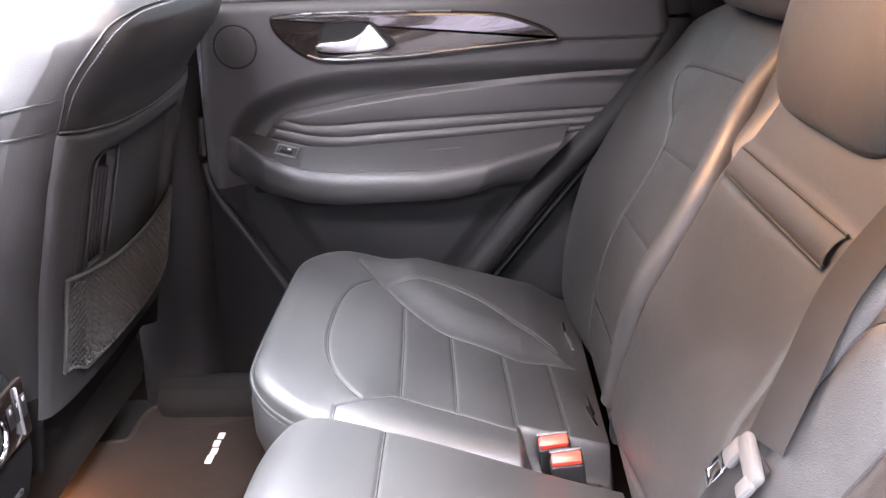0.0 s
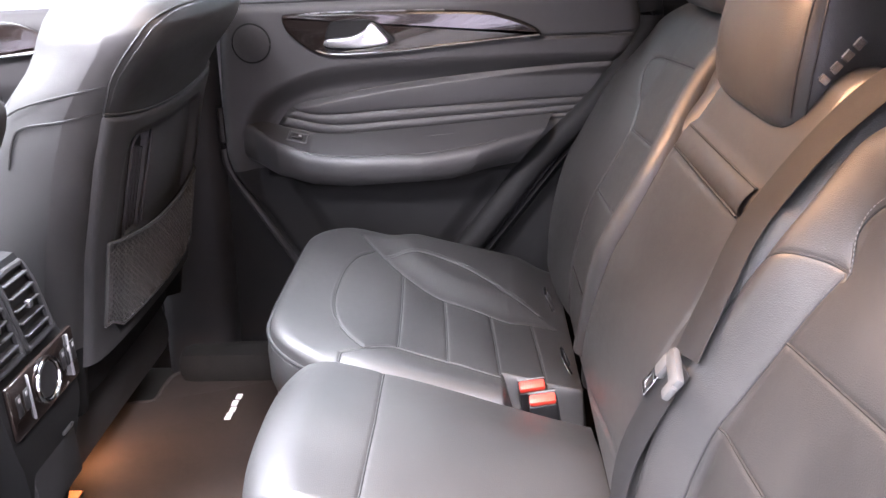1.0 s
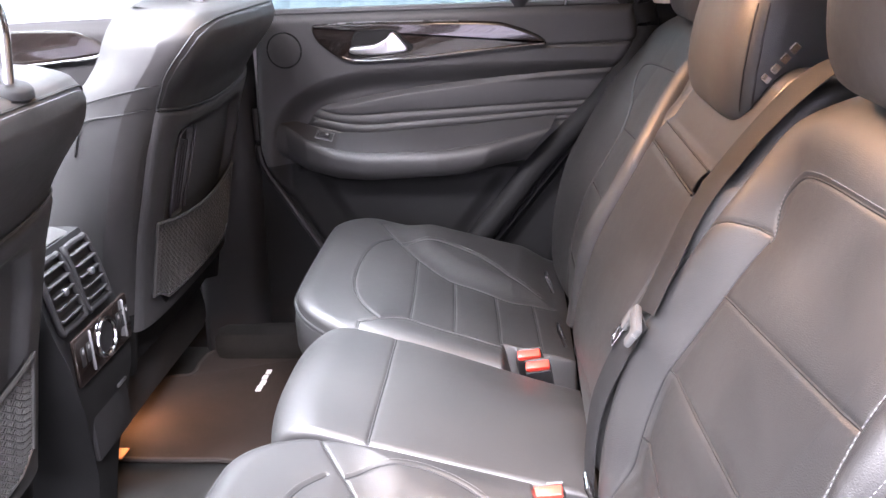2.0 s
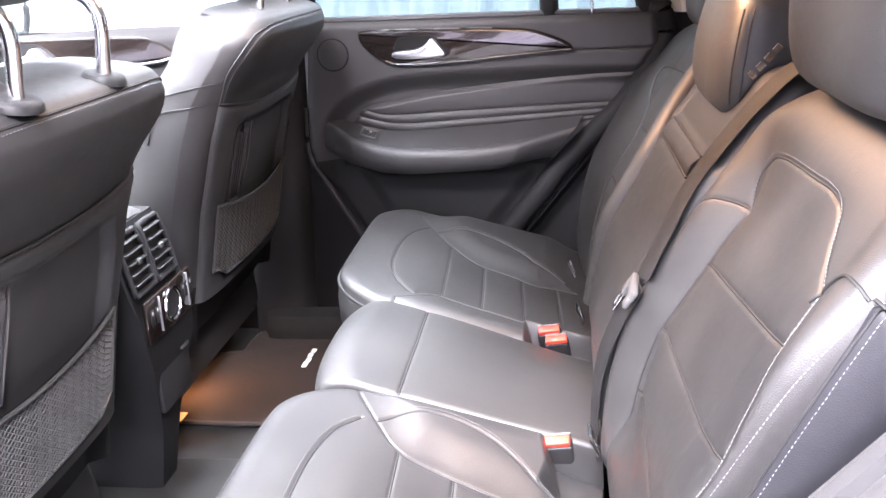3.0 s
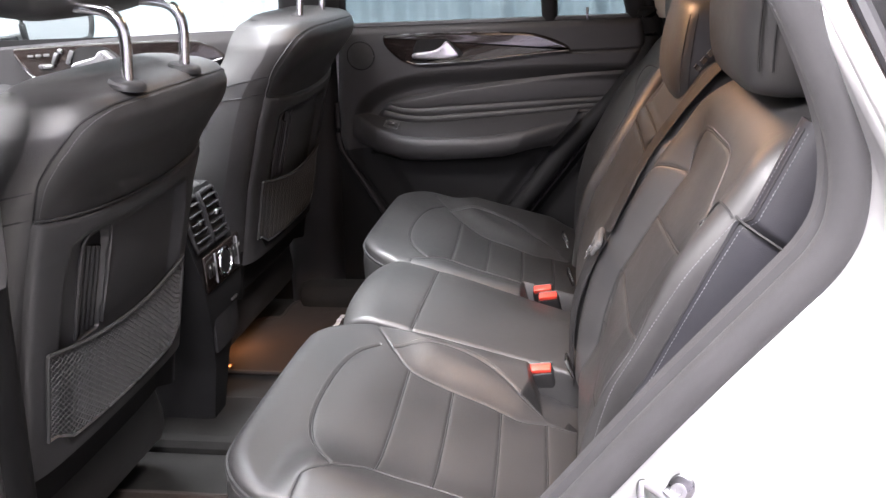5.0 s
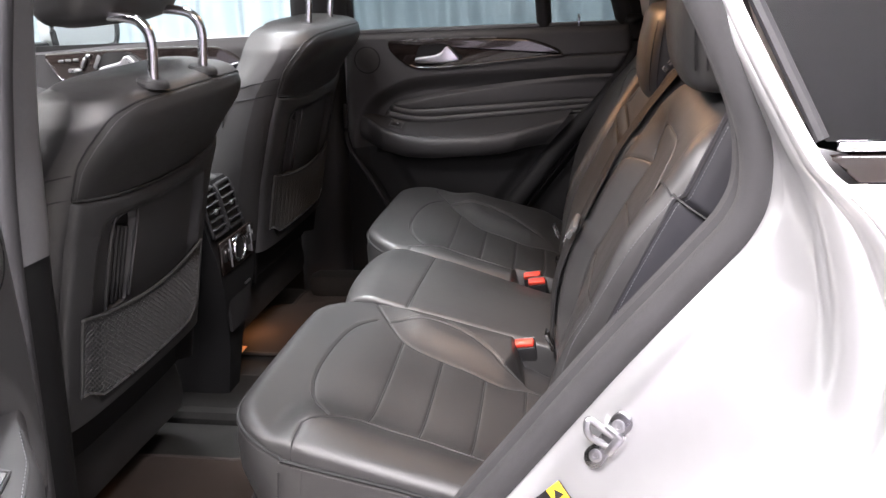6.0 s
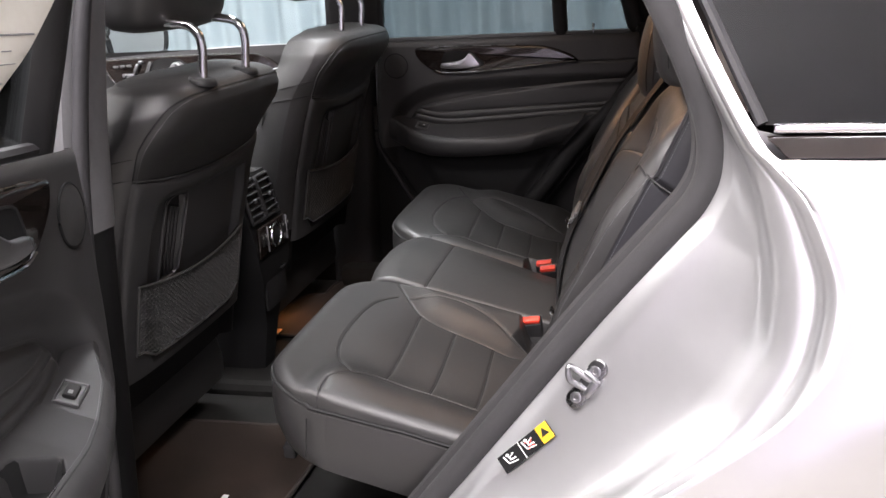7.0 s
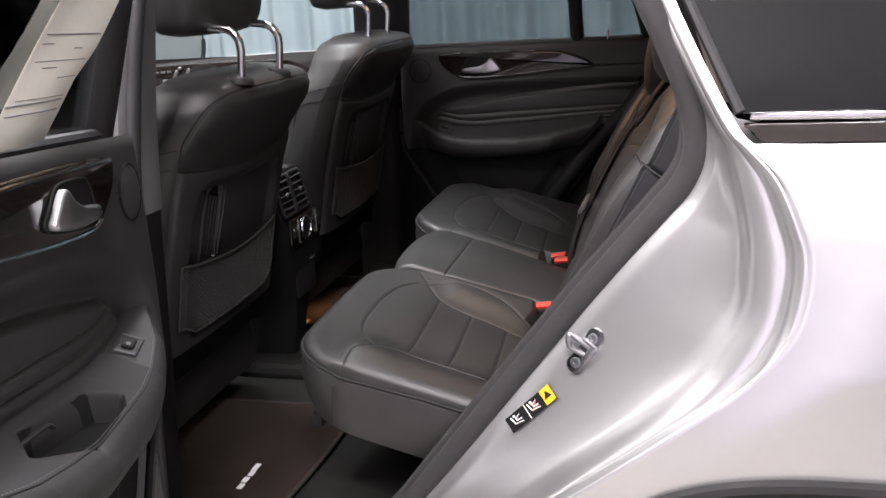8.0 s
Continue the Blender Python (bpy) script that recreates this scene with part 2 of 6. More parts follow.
def seg_dist(A, B, pts):
    """Distance from the points (A, B) to a polyline."""
    best = np.full(np.shape(A), 1e9)
    P = np.array(pts, float)
    for p, q in zip(P[:-1], P[1:]):
        d = q - p
        t = np.clip(((A - p[0]) * d[0] + (B - p[1]) * d[1]) / (d @ d + 1e-12), 0, 1)
        best = np.minimum(best, np.hypot(A - p[0] - t * d[0], B - p[1] - t * d[1]))
    return best


def inside(A, B, poly):
    """Signed distance to a closed polygon, positive inside."""
    P = np.array(poly, float)
    d = seg_dist(A, B, np.vstack([P, P[:1]]))
    odd = np.zeros(np.shape(A), bool)
    for p, q in zip(P, np.roll(P, -1, 0)):
        cross = ((p[1] > B) != (q[1] > B))
        with np.errstate(divide="ignore", invalid="ignore"):
            xx = (q[0] - p[0]) * (B - p[1]) / (q[1] - p[1] + 1e-15) + p[0]
        odd ^= cross & (A < xx)
    return np.where(odd, d, -d)


def sstep(x, a, b):
    t = np.clip((x - a) / (b - a), 0, 1)
    return t * t * (3 - 2 * t)


def seams_relief(A, B, seams, depth=0.0035, width=0.0035, puff=0.006, reach=0.03):
    """Grooves along the seams, and the padding that swells between them."""
    dm = np.full(np.shape(A), 1e9)
    for s in seams:
        dm = np.minimum(dm, seg_dist(A, B, s))
    return puff * (1 - np.exp(-dm / reach)) - depth * np.exp(-(dm / width) ** 2)


def pad(a0, a1, lo, hi, na, nb, H, place, base, bulge=0.008):
    """An upholstered pad: a field of heights H(a, b) between the edges lo(a) and hi(a), with walls down to base."""
    ua = np.linspace(0, 1, na)
    ua = 0.55 * ua + 0.45 * (0.5 - 0.5 * np.cos(np.pi * ua))
    ub = np.linspace(0, 1, nb)
    ub = 0.55 * ub + 0.45 * (0.5 - 0.5 * np.cos(np.pi * ub))
    a = a0 + (a1 - a0) * ua
    A = np.repeat(a[:, None], nb, 1)
    l, h = lo(a)[:, None], hi(a)[:, None]
    B = l + (h - l) * ub[None, :]
    V = place(A, B, H(A, B)).reshape(-1, 3)
    f = grid_faces(na, nb)
    ring = [i * nb for i in range(na)] + [(na - 1) * nb + k for k in range(1, nb)] + [i * nb + nb - 1 for i in range(na - 2, -1, -1)] + [k for k in range(nb - 2, 0, -1)]
    ra, rb = A.reshape(-1)[ring], B.reshape(-1)[ring]
    rh = H(ra, rb)
    ca, cb = ra.mean(), rb.mean()
    off, prev, verts = len(V), ring, [V]
    m = len(ring)
    for k, t in enumerate((0.12, 0.35, 0.7, 1.0)):
        g = bulge * math.sin(math.pi * min(t, 1.0)) if t < 1 else -0.004
        da, db = ra - ca, rb - cb
        n = np.hypot(da, db) + 1e-9
        verts.append(place(ra + g * da / n, rb + g * db / n, rh + (base - rh) * t))
        cur = [off + i for i in range(m)]
        f += [(prev[i], prev[(i + 1) % m], cur[(i + 1) % m], cur[i]) for i in range(m)]
        prev, off = cur, off + m
    f.append(tuple(prev))
    return np.vstack(verts), f


def edge_roll(d, r):
    """Drop of a rounded edge of radius r at the distance d from it."""
    x = np.clip(r - d, 0, r)
    return r - np.sqrt(np.maximum(r * r - x * x, 0))


def resample(pts, step):
    P = np.array(pts, float)
    L = np.concatenate([[0], np.cumsum(np.linalg.norm(np.diff(P, axis=0), axis=1))])
    n = max(2, int(L[-1] / step))
    s = np.linspace(0, L[-1], n)
    return np.stack([np.interp(s, L, P[:, k]) for k in range(P.shape[1])], 1)


def stitches(pts, step=0.0050, size=0.0030, r=0.0005):
    """Small thread lengths along a line in space."""
    P = resample(pts, step)
    geos = []
    for p, q in zip(P[:-1], P[1:]):
        d = (q - p) / (np.linalg.norm(q - p) + 1e-12)
        geos.append(tube([p, p + d * size * 0.5, p + d * size], [r * 0.6, r, r * 0.6], 4))
    return join(*geos)

# ---- showroom ----
mk("ground", rbox(14, 12, 0.2, 0.0, (0, 0, -0.1)), FLOORING, None, "polished grey showroom floor", False, "floor", kind="structure")
for nm, c, s in (("wall_north", (0, 5.6, 1.75), (14, 0.2, 3.5)), ("wall_south", (0, -5.6, 1.75), (14, 0.2, 3.5)),
                 ("wall_east", (6.6, 0, 1.75), (0.2, 11, 3.5)), ("wall_west", (-6.6, 0, 1.75), (0.2, 11, 3.5))):
    mk(nm, rbox(*s, 0.0, c), WALL, None, "plain white showroom wall", False, "wall", kind="structure")
mk("ceiling", rbox(14, 12, 0.2, 0.0, (0, 0, 3.62)), WALL, None, "white showroom ceiling", False, "ceiling", kind="structure")


def ceiling_light(x, y, sx, sy):
    t = thing("ceiling_light", pose(x, y, 3.43), "flat white luminous showroom ceiling panel", "ceiling light", "ceiling lights")
    mk("frame", rbox(sx + 0.1, sy + 0.1, 0.05, 0.01, (0, 0, 0.06)), SATIN, t, smooth=False)
    mk("diffuser", rbox(sx, sy, 0.03, 0.005, (0, 0, 0.03)), PANEL_GLOW, t, smooth=False)


ceiling_light(-1.2, -2.15, 2.8, 0.8)
ceiling_light(-0.5, 3.0, 6.0, 1.6)
ceiling_light(0.15, -4.4, 0.9, 0.7)
ceiling_light(0.80, -2.80, 0.7, 0.5)
ceiling_light(-0.70, 0.08, 1.0, 0.8)
ceiling_light(-4.2, 0.0, 1.6, 5.0)


def folded_curtain(y=4.6):
    xs = np.linspace(-4.5, 5.5, 700)
    fold = 0.05 * np.sin(xs * 17 + 1.3 * np.sin(xs * 3.1)) + 0.02 * np.sin(xs * 41)
    rings = [[(x, y + d * k, z) for x, d in zip(xs, fold)] for z, k in ((0.02, 1.1), (1.2, 1.0), (2.4, 0.9), (3.4, 0.8))]
    v, f = loft(rings, caps=False, closed=False)
    n = len(v)
    v2 = [(p[0], p[1] + 0.012, p[2]) for p in v]
    return v + v2, f + [tuple(i + n for i in q) for q in f]


mk("curtain", folded_curtain(), CURTAIN, None, "pale blue-grey curtain hanging in even folds", True, "curtain", kind="structure")
mk("drape", folded_curtain(-5.3), DRAPE, None, "grey drape hanging in soft folds along the wall", True, "curtain", kind="structure")

# ---- rear bench: plane of the seat and of the backrest ----
BACK_LINE = curve([(0.60, 0.212), (0.72, 0.212), (0.80, 0.213), (0.87, 0.222), (0.95, 0.243), (1.0, 0.268), (1.09, 0.318), (1.168, 0.368), (1.26, 0.425), (1.34, 0.474)], 16)


def back_x(z):
    return np.interp(z, BACK_LINE[:, 0], BACK_LINE[:, 1])


def seat_place(A, B, h):
    """a: across the car, b: along it, h: height over the sloping seat plane."""
    return np.stack([B + 0 * h, A + 0 * h, 0.777 - 0.272 * B + h], -1)


def back_place(A, B, h):
    """a: across the car, b: the height, h: forward of the backrest's curved face."""
    sl = (back_x(B + 0.02) - back_x(B - 0.02)) / 0.04
    n = np.sqrt(1 + sl * sl)
    return np.stack([back_x(B) - h / n, A + 0 * h, B + h * sl / n], -1)


def on_seat(H, line, lift=0.0):
    P = np.array(line, float)
    return seat_place(P[:, 1], P[:, 0], H(P[:, 1], P[:, 0]) + lift)


def on_back(H, line, lift=0.0):
    P = np.array(line, float)
    return back_place(P[:, 0], P[:, 1], H(P[:, 0], P[:, 1]) + lift)


def seat_cushion(parent, y0, y1, p0, p1, lens_h, strip_h, xf, dx, rolls, notch, R1, sag):
    """An outer cushion: crossed centre panels, a thigh arc, a lens-shaped bolster on one side and a rolled strip on the other."""
    xr = 0.205
    at = lambda pts, base: curve([(x + dx, base + y) for x, y in pts], 8)
    strip = at([(-0.094, -0.037), (-0.070, -0.016), (-0.049, -0.003), (0.024, 0.002), (0.10, -0.012), (0.19, -0.024)], p0)
    strip_in = np.array([(-0.127 + dx, y0), (-0.125 + dx, 0.4 * y0 + 0.6 * (p0 - 0.037)), (-0.094 + dx, p0 - 0.037)])
    lens_in = at([(-0.150, 0.135), (-0.131, 0.098), (-0.098, 0.044), (-0.064, 0.0), (-0.006, -0.018 - sag), (0.062, -0.035 - sag), (0.116, -0.054 - sag), (0.155, -0.046 - sag), (0.20, -0.042 - sag)], p1)
    lens_out = at([(-0.100, 0.047), (-0.062, 0.077), (-0.012, 0.088), (0.048, 0.068), (0.092, 0.032), (0.114, 0.005), (0.145, -0.020), (0.176, -0.038)], p1)
    arc = at([(-0.095, -0.036), (-0.118, -0.006), (-0.145, 0.045), (-0.159, 0.115), (-0.159, 0.225), (-0.146, 0.300), (-0.120, 0.345)], p0)
    cross = []
    for x in (-0.055, 0.018, 0.096, 0.166):
        x = x + dx
        yl = float(np.interp(x, lens_in[:, 0], lens_in[:, 1]))
        cross.append(np.array([(x + 0.005, p0), (x, 0.5 * (p0 + yl)), (x - 0.007, yl)]))
    seams = [strip, strip_in, lens_in, lens_out, arc, *cross]
    R = 0.105

    def lo(a):
        d0, d1 = a - y0, y1 - a
        c0, c1 = np.clip(R - d0, 0, R), np.clip(R1 - d1, 0, R1)
        return xf + R - np.sqrt(np.maximum(R * R - c0 * c0, 0)) + R1 - np.sqrt(np.maximum(R1 * R1 - c1 * c1, 0)) + 0.02 * ((a - 0.5 * (y0 + y1)) / (y1 - y0) * 2) ** 4

    def hi(a):
        return np.full(np.shape(a), xr)

    lens_poly = np.vstack([lens_in, [(0.19, y1 + 0.03), (-0.10, y1 + 0.03)]])

    def H(A, B):
        A, B = np.asarray(A, float), np.asarray(B, float)
        h = 0.010 + seams_relief(B, A, seams, 0.0015, 0.0024, 0.0014, 0.012)
        h = h + lens_h * sstep(inside(B, A, lens_poly), 0.0, 0.075) * sstep(B, -0.16 + dx, -0.04 + dx)
        h = h + strip_h * np.exp(-((A - (y0 + 0.55 * (p0 - y0))) / (0.55 * abs(p0 - y0) + 1e-6)) ** 2) * sstep(B, -0.17, -0.11)
        h = h - 0.012 * sstep(A, y0 + 0.0, p0) * (1 - sstep(A, p1, y1)) * sstep(B, -0.12, 0.0)
        d = np.minimum(B - lo(A), xr + 0.03 - B)
        h = h - edge_roll(d, 0.030) * 0.55
        # the pocket in the rear corner out of which the buckles stand
        h = h - 0.056 * sstep(inside(B, A, notch), -0.004, 0.020)
        h = h - edge_roll(A - y0, rolls[0]) * 0.75 - edge_roll(y1 - A, rolls[1]) * 0.8
        return h

    mk("cushion", pad(y0, y1, lo, hi, 400, 360, H, seat_place, -0.117), LEATHER, parent)
    rim = []
    for yy in np.linspace(y0 + 0.004, y1 - 0.004, 90):
        rim.append((yy, float(lo(np.array([yy]))[0]) - 0.001))
    rim = [(y0 - 0.001, x) for x in np.linspace(0.16, rim[0][1] + 0.004, 40)] + rim + [(y1 + 0.001, x) for x in np.linspace(rim[-1][1] + 0.004, 0.16, 40)]
    rim = np.array(rim)
    hh = H(np.clip(rim[:, 0], y0, y1), np.maximum(rim[:, 1], lo(np.clip(rim[:, 0], y0, y1))))
    hh = np.convolve(np.pad(hh, 15, mode="edge"), np.ones(31) / 31, "valid") - 0.005
    rim = rim + np.stack([np.where(rim[:, 0] < y0, -0.002, np.where(rim[:, 0] > y1, 0.002, 0.0)), np.where((rim[:, 0] > y0) & (rim[:, 0] < y1), -0.002, 0.0)], -1)
    mk("piping", tube(seat_place(rim[:, 0], rim[:, 1], hh), 0.0028, 6), SEAM, parent, "rolled leather piping round the edge")
    mk("stitching", stitches(seat_place(rim[:, 0] + np.where(rim[:, 0] < 0.5 * (y0 + y1), -0.0022, 0.0022), rim[:, 1] - 0.0015, hh - 0.006), 0.0046, 0.0027, 0.00045), THREAD, parent, "fine thread along the piping", kind="stuff")
    th = [stitches(on_seat(H, s + np.array(o), 0.0022)) for s, o in ((strip[3:], (0.0, -0.006)), (arc[2:], (-0.005, 0.0)), (lens_out, (0.002, 0.006)))]
    mk("stitching", join(*th), THREAD, parent, "fine grey thread beside the seams", kind="stuff")
    for s in seams:
        mk("seam", tube(on_seat(H, resample(s, 0.004), 0.0004), 0.0012, 5), SEAM, parent)
    return H


rear_near = thing("car_seat", None, "black leather outer rear seat with quilted cross seams", "car seat", "rear seats")
seat_cushion(rear_near, -0.715, -0.178, -0.600, -0.300, 0.014, 0.024, -0.238, 0.0, (0.018, 0.016), [(0.118, -0.292), (0.128, -0.25), (0.122, -0.205), (0.128, -0.10), (0.24, -0.10), (0.24, -0.345), (0.165, -0.335)], 0.105, 0.0)
rear_far = thing("car_seat", None, "black leather outer rear seat by the closed door", "car seat", "rear seats")
seat_cushion(rear_far, 0.122, 0.700, 0.212, 0.490, 0.018, 0.006, -0.264, -0.020, (0.034, 0.06), [(0.085, 0.05), (0.085, 0.216), (0.24, 0.216), (0.24, 0.05)], 0.150, 0.030)
for sx in (-0.145,):
    mk("seam", tube([(sx, -0.7195, 0.79), (sx - 0.003, -0.724, 0.75), (sx - 0.006, -0.722, 0.722)], 0.0014, 5), SEAM, rear_near)
mk("bracket", join(rbox(0.050, 0.020, 0.018, 0.004, (-0.215, -0.600, 0.672)), rbox(0.022, 0.016, 0.026, 0.004, (-0.232, -0.604, 0.660)), tube([(-0.246, -0.600, 0.664), (-0.196, -0.606, 0.660)], 0.0045, 8)), HARD, rear_near, "small black steel seat bracket")
rear_mid = thing("car_seat", None, "narrow flat black leather middle rear seat", "car seat", "rear seats")


def middle_cushion(parent):
    y0, y1, xf, xr = -0.184, 0.120, -0.222, 0.205
    cross = np.array([(-0.082, y0), (-0.079, -0.02), (-0.081, y1)])

    def lo(a):
        return xf + 0.02 * (np.abs(a - (y0 + y1) / 2) / 0.16) ** 3

    def hi(a):
        return np.full(np.shape(a), xr)

    def H(A, B):
        A, B = np.asarray(A, float), np.asarray(B, float)
        h = 0.016 + seams_relief(B, A, [cross], 0.0018, 0.0028, 0.002, 0.016)
        h = h + 0.006 * np.cos((A - (y0 + y1) / 2) / (y1 - y0) * math.pi)
        h = h - 0.016 * sstep(B, -0.10, 0.20) * sstep(A, 0.0, 0.12)
        h = h - 0.8 * edge_roll(B - lo(A), 0.07) - 0.9 * edge_roll(np.minimum(A - y0, y1 - A), 0.010)
        return h

    mk("cushion", pad(y0, y1, lo, hi, 180, 300, H, seat_place, -0.125, 0.003), LEATHER, parent)
    mk("seam", tube(on_seat(H, resample(cross, 0.006), 0.0007), 0.0014, 5), SEAM, parent)


middle_cushion(rear_mid)


def outer_back(parent, y0, y1, left, right, lines, z0, z1, top, sign, bol_in, bol_out, seam_in):
    """A backrest with bolsters on both sides of a ribbed insert. sign: +1 where the window side has the larger y."""
    ins_top, left, right = curve(top, 8), curve(left, 10), curve(right, 10)
    cross = []
    for za, zb in lines:
        zl, zr = (za, zb) if sign < 0 else (zb, za)
        cross.append(np.array([(float(np.interp(zl, left[:, 1], left[:, 0])), zl), (float(np.interp(zr, right[:, 1], right[:, 0])), zr)]))
    seam_in = curve(seam_in, 6)
    seams = [ins_top, left, right, seam_in, *cross]

    def lo(a):
        return np.full(np.shape(a), z0)

    def hi(a):
        u = np.abs((a - 0.5 * (y0 + y1)) / (0.5 * (y1 - y0)))
        return z1 - 0.055 * u ** 4

    def H(A, B):
        A, B = np.asarray(A, float), np.asarray(B, float)
        h = 0.004 + seams_relief(A, B, seams, 0.0015, 0.0024, 0.0012, 0.012)
        fade = 1 - sstep(B, 1.08, 1.20)
        pl = np.interp(B, left[:, 1], left[:, 0])
        pr = np.interp(B, right[:, 1], right[:, 0])
        ul = np.clip((pl - A) / np.maximum(pl - y0, 0.01), 0, 1)
        ur = np.clip((A - pr) / np.maximum(y1 - pr, 0.01), 0, 1)
        uo, ui = (ur, ul) if sign > 0 else (ul, ur)
        h = h + bol_out * np.sin(0.5 * math.pi * np.clip(uo * 1.35, 0, 1)) * (0.25 + 0.75 * fade)
        h = h + bol_in * np.sin(math.pi * np.clip(ui, 0, 1)) * fade
        h = h - 0.012 * sstep(B, 1.20, z1)
        if sign < 0:
            # the insert slopes away from the door and meets a steep roll beside the middle seat
            band = sstep(B, 0.76, 0.84) * (1 - sstep(B, 1.12, 1.23))
            h = h - 0.034 * band * (np.clip((A + 0.58) / 0.33, 0, 1) - sstep(A, -0.262, -0.196))
            h = h - edge_roll(y1 - A, 0.018) * 0.9 - edge_roll(A - y0, 0.035) * 0.9
        else:
            h = h - edge_roll(np.minimum(A - y0, y1 - A), 0.035) * 0.9
        h = h - edge_roll(hi(A) - B, 0.06) * 0.8 - edge_roll(B - z0 + 0.01, 0.03) * 0.6
        return h

    mk("backrest", pad(y0, y1, lo, hi, 340, 380, H, back_place, -0.10, 0.004), LEATHER, parent)
    for s in seams:
        mk("seam", tube(on_back(H, resample(s, 0.004), 0.0004), 0.0012, 5), SEAM, parent)
    th = [stitches(on_back(H, ins_top + np.array((0.0, 0.004)), 0.0016), 0.0046, 0.0027, 0.00045), stitches(on_back(H, (left if sign < 0 else right) + np.array((0.003 * sign, 0)), 0.0016), 0.0046, 0.0027, 0.00045)]
    mk("stitching", join(*th), STITCH if sign < 0 else THREAD, parent, "fine grey thread beside the seams", kind="stuff")
    return H


HN = outer_back(rear_near, -0.655, -0.184, [(-0.610, 0.74), (-0.620, 0.87), (-0.640, 0.985), (-0.630, 1.05), (-0.612, 1.10), (-0.603, 1.140)],
                [(-0.240, 0.74), (-0.242, 0.90), (-0.246, 0.98), (-0.250, 1.045), (-0.252, 1.085), (-0.256, 1.12)], ((0.914, 0.868), (1.012, 0.962), (1.100, 1.054)), 0.735, 1.290,
                [(-0.603, 1.140), (-0.560, 1.164), (-0.528, 1.187), (-0.49, 1.194), (-0.427, 1.192), (-0.313, 1.186), (-0.262, 1.175), (-0.246, 1.150), (-0.262, 1.12)], -1, 0.006, 0.012,
                [(-0.186, 1.080), (-0.205, 1.104), (-0.237, 1.121), (-0.262, 1.125)])
outer_back(rear_far, 0.190, 0.700, [(0.215, 0.74), (0.215, 0.90), (0.217, 0.98), (0.228, 1.07), (0.240, 1.13)],
                [(0.440, 0.74), (0.440, 0.87), (0.432, 0.972), (0.432, 1.06), (0.476, 1.100)], ((0.834, 0.842), (0.972, 0.980), (1.068, 1.080)), 0.735, 1.285,
                [(0.240, 1.13), (0.258, 1.172), (0.31, 1.178), (0.374, 1.176), (0.529, 1.164), (0.555, 1.145), (0.515, 1.118), (0.476, 1.100)], 1, 0.012, 0.020,
                [(0.190, 1.110), (0.205, 1.10), (0.232, 1.095)])


def side_bolster(parent):
    """The wedge of leather that closes the backrest towards the door opening."""
    y_f, y_o = -0.648, -0.775

    def bolster_h(z):
        return float(np.interp(z, [0.74, 0.871, 0.994, 1.093, 1.158, 1.265, 1.30], [-0.012, -0.012, -0.021, -0.014, -0.006, 0.010, 0.0]))

    # section across the crest: the front strip, then the panel that turns back along the door opening
    section = ((0.05, -0.020), (0.02, -0.004), (0.0, 0.0), (-0.008, -0.003), (-0.016, -0.010), (-0.022, -0.022), (-0.027, -0.040), (-0.032, -0.062), (-0.040, -0.100))

    def step_out(z):
        return 0.014 * float(sstep(z, 1.158, 1.172))

    rings = []
    for z in np.concatenate([np.linspace(0.74, 1.14, 30), np.linspace(1.145, 1.185, 21), np.linspace(1.19, 1.262, 10)]):
        h, so = bolster_h(z), step_out(z)
        groove = 0.004 * math.exp(-((z - 1.164) / 0.004) ** 2)
        puff = 0.004 * math.sin(math.pi * min(1.0, max(0.0, (z - 0.78) / 0.37)))
        ring = []
        for k, (dy, dh) in enumerate(section + ((y_o - y_f, -0.125), (y_o - y_f, -0.17), (0.05, -0.15))):
            y = y_f + dy - (so if k < 9 else 0.0) - (puff if 4 < k < 9 else 0.0)
            ring.append(tuple(back_place(np.array(y), np.array(z), np.array(h + dh - groove - 0.5 * so))))
        rings.append(ring)
    # this leather's colour carries the shade of the side turned from overhead light
    mk("side_bolster", loft(rings), LEATHER_SHADED, parent, "smooth leather side bolster with double stitching, shade put into its colour", sharp=60)

    def crest(dy, dh, lift):
        line = []
        for z in np.linspace(0.76, 1.255, 90):
            so = step_out(z)
            y = y_f + dy - so
            h = max(bolster_h(z) + dh - 0.5 * so, float(HN(y, z)) if y > -0.655 else -1.0)
            line.append(back_place(np.array(y), np.array(z), np.array(h + lift)))
        return np.array(line)

    for dy, dh in ((-0.0040, -0.0012), (-0.0145, -0.0086)):
        mk("stitching", stitches(crest(dy, dh, 0.0010), 0.0046, 0.0027, 0.00045), STITCH, parent, "pale grey double stitching", kind="stuff")
    mk("seam", tube(crest(-0.0092, -0.0040, 0.0003), 0.0012, 5), SEAM, parent)
    line = [back_place(np.array(y_f + dy - 0.004), np.array(1.163), np.array(bolster_h(1.163) + dh + 0.0005)) for dy, dh in section[2:]]
    mk("welt", tube(line, 0.0016, 5), SEAM, parent)
    cap = curve([(-0.597, 1.132), (-0.606, 1.150), (-0.622, 1.162), (-0.640, 1.163), (-0.650, 1.160)], 6)
    mk("welt", tube([back_place(np.array(y), np.array(z), np.array(max(float(HN(y, z)), bolster_h(z) - 0.004) + 0.001)) for y, z in cap], 0.0016, 5), SEAM, parent)


side_bolster(rear_near)


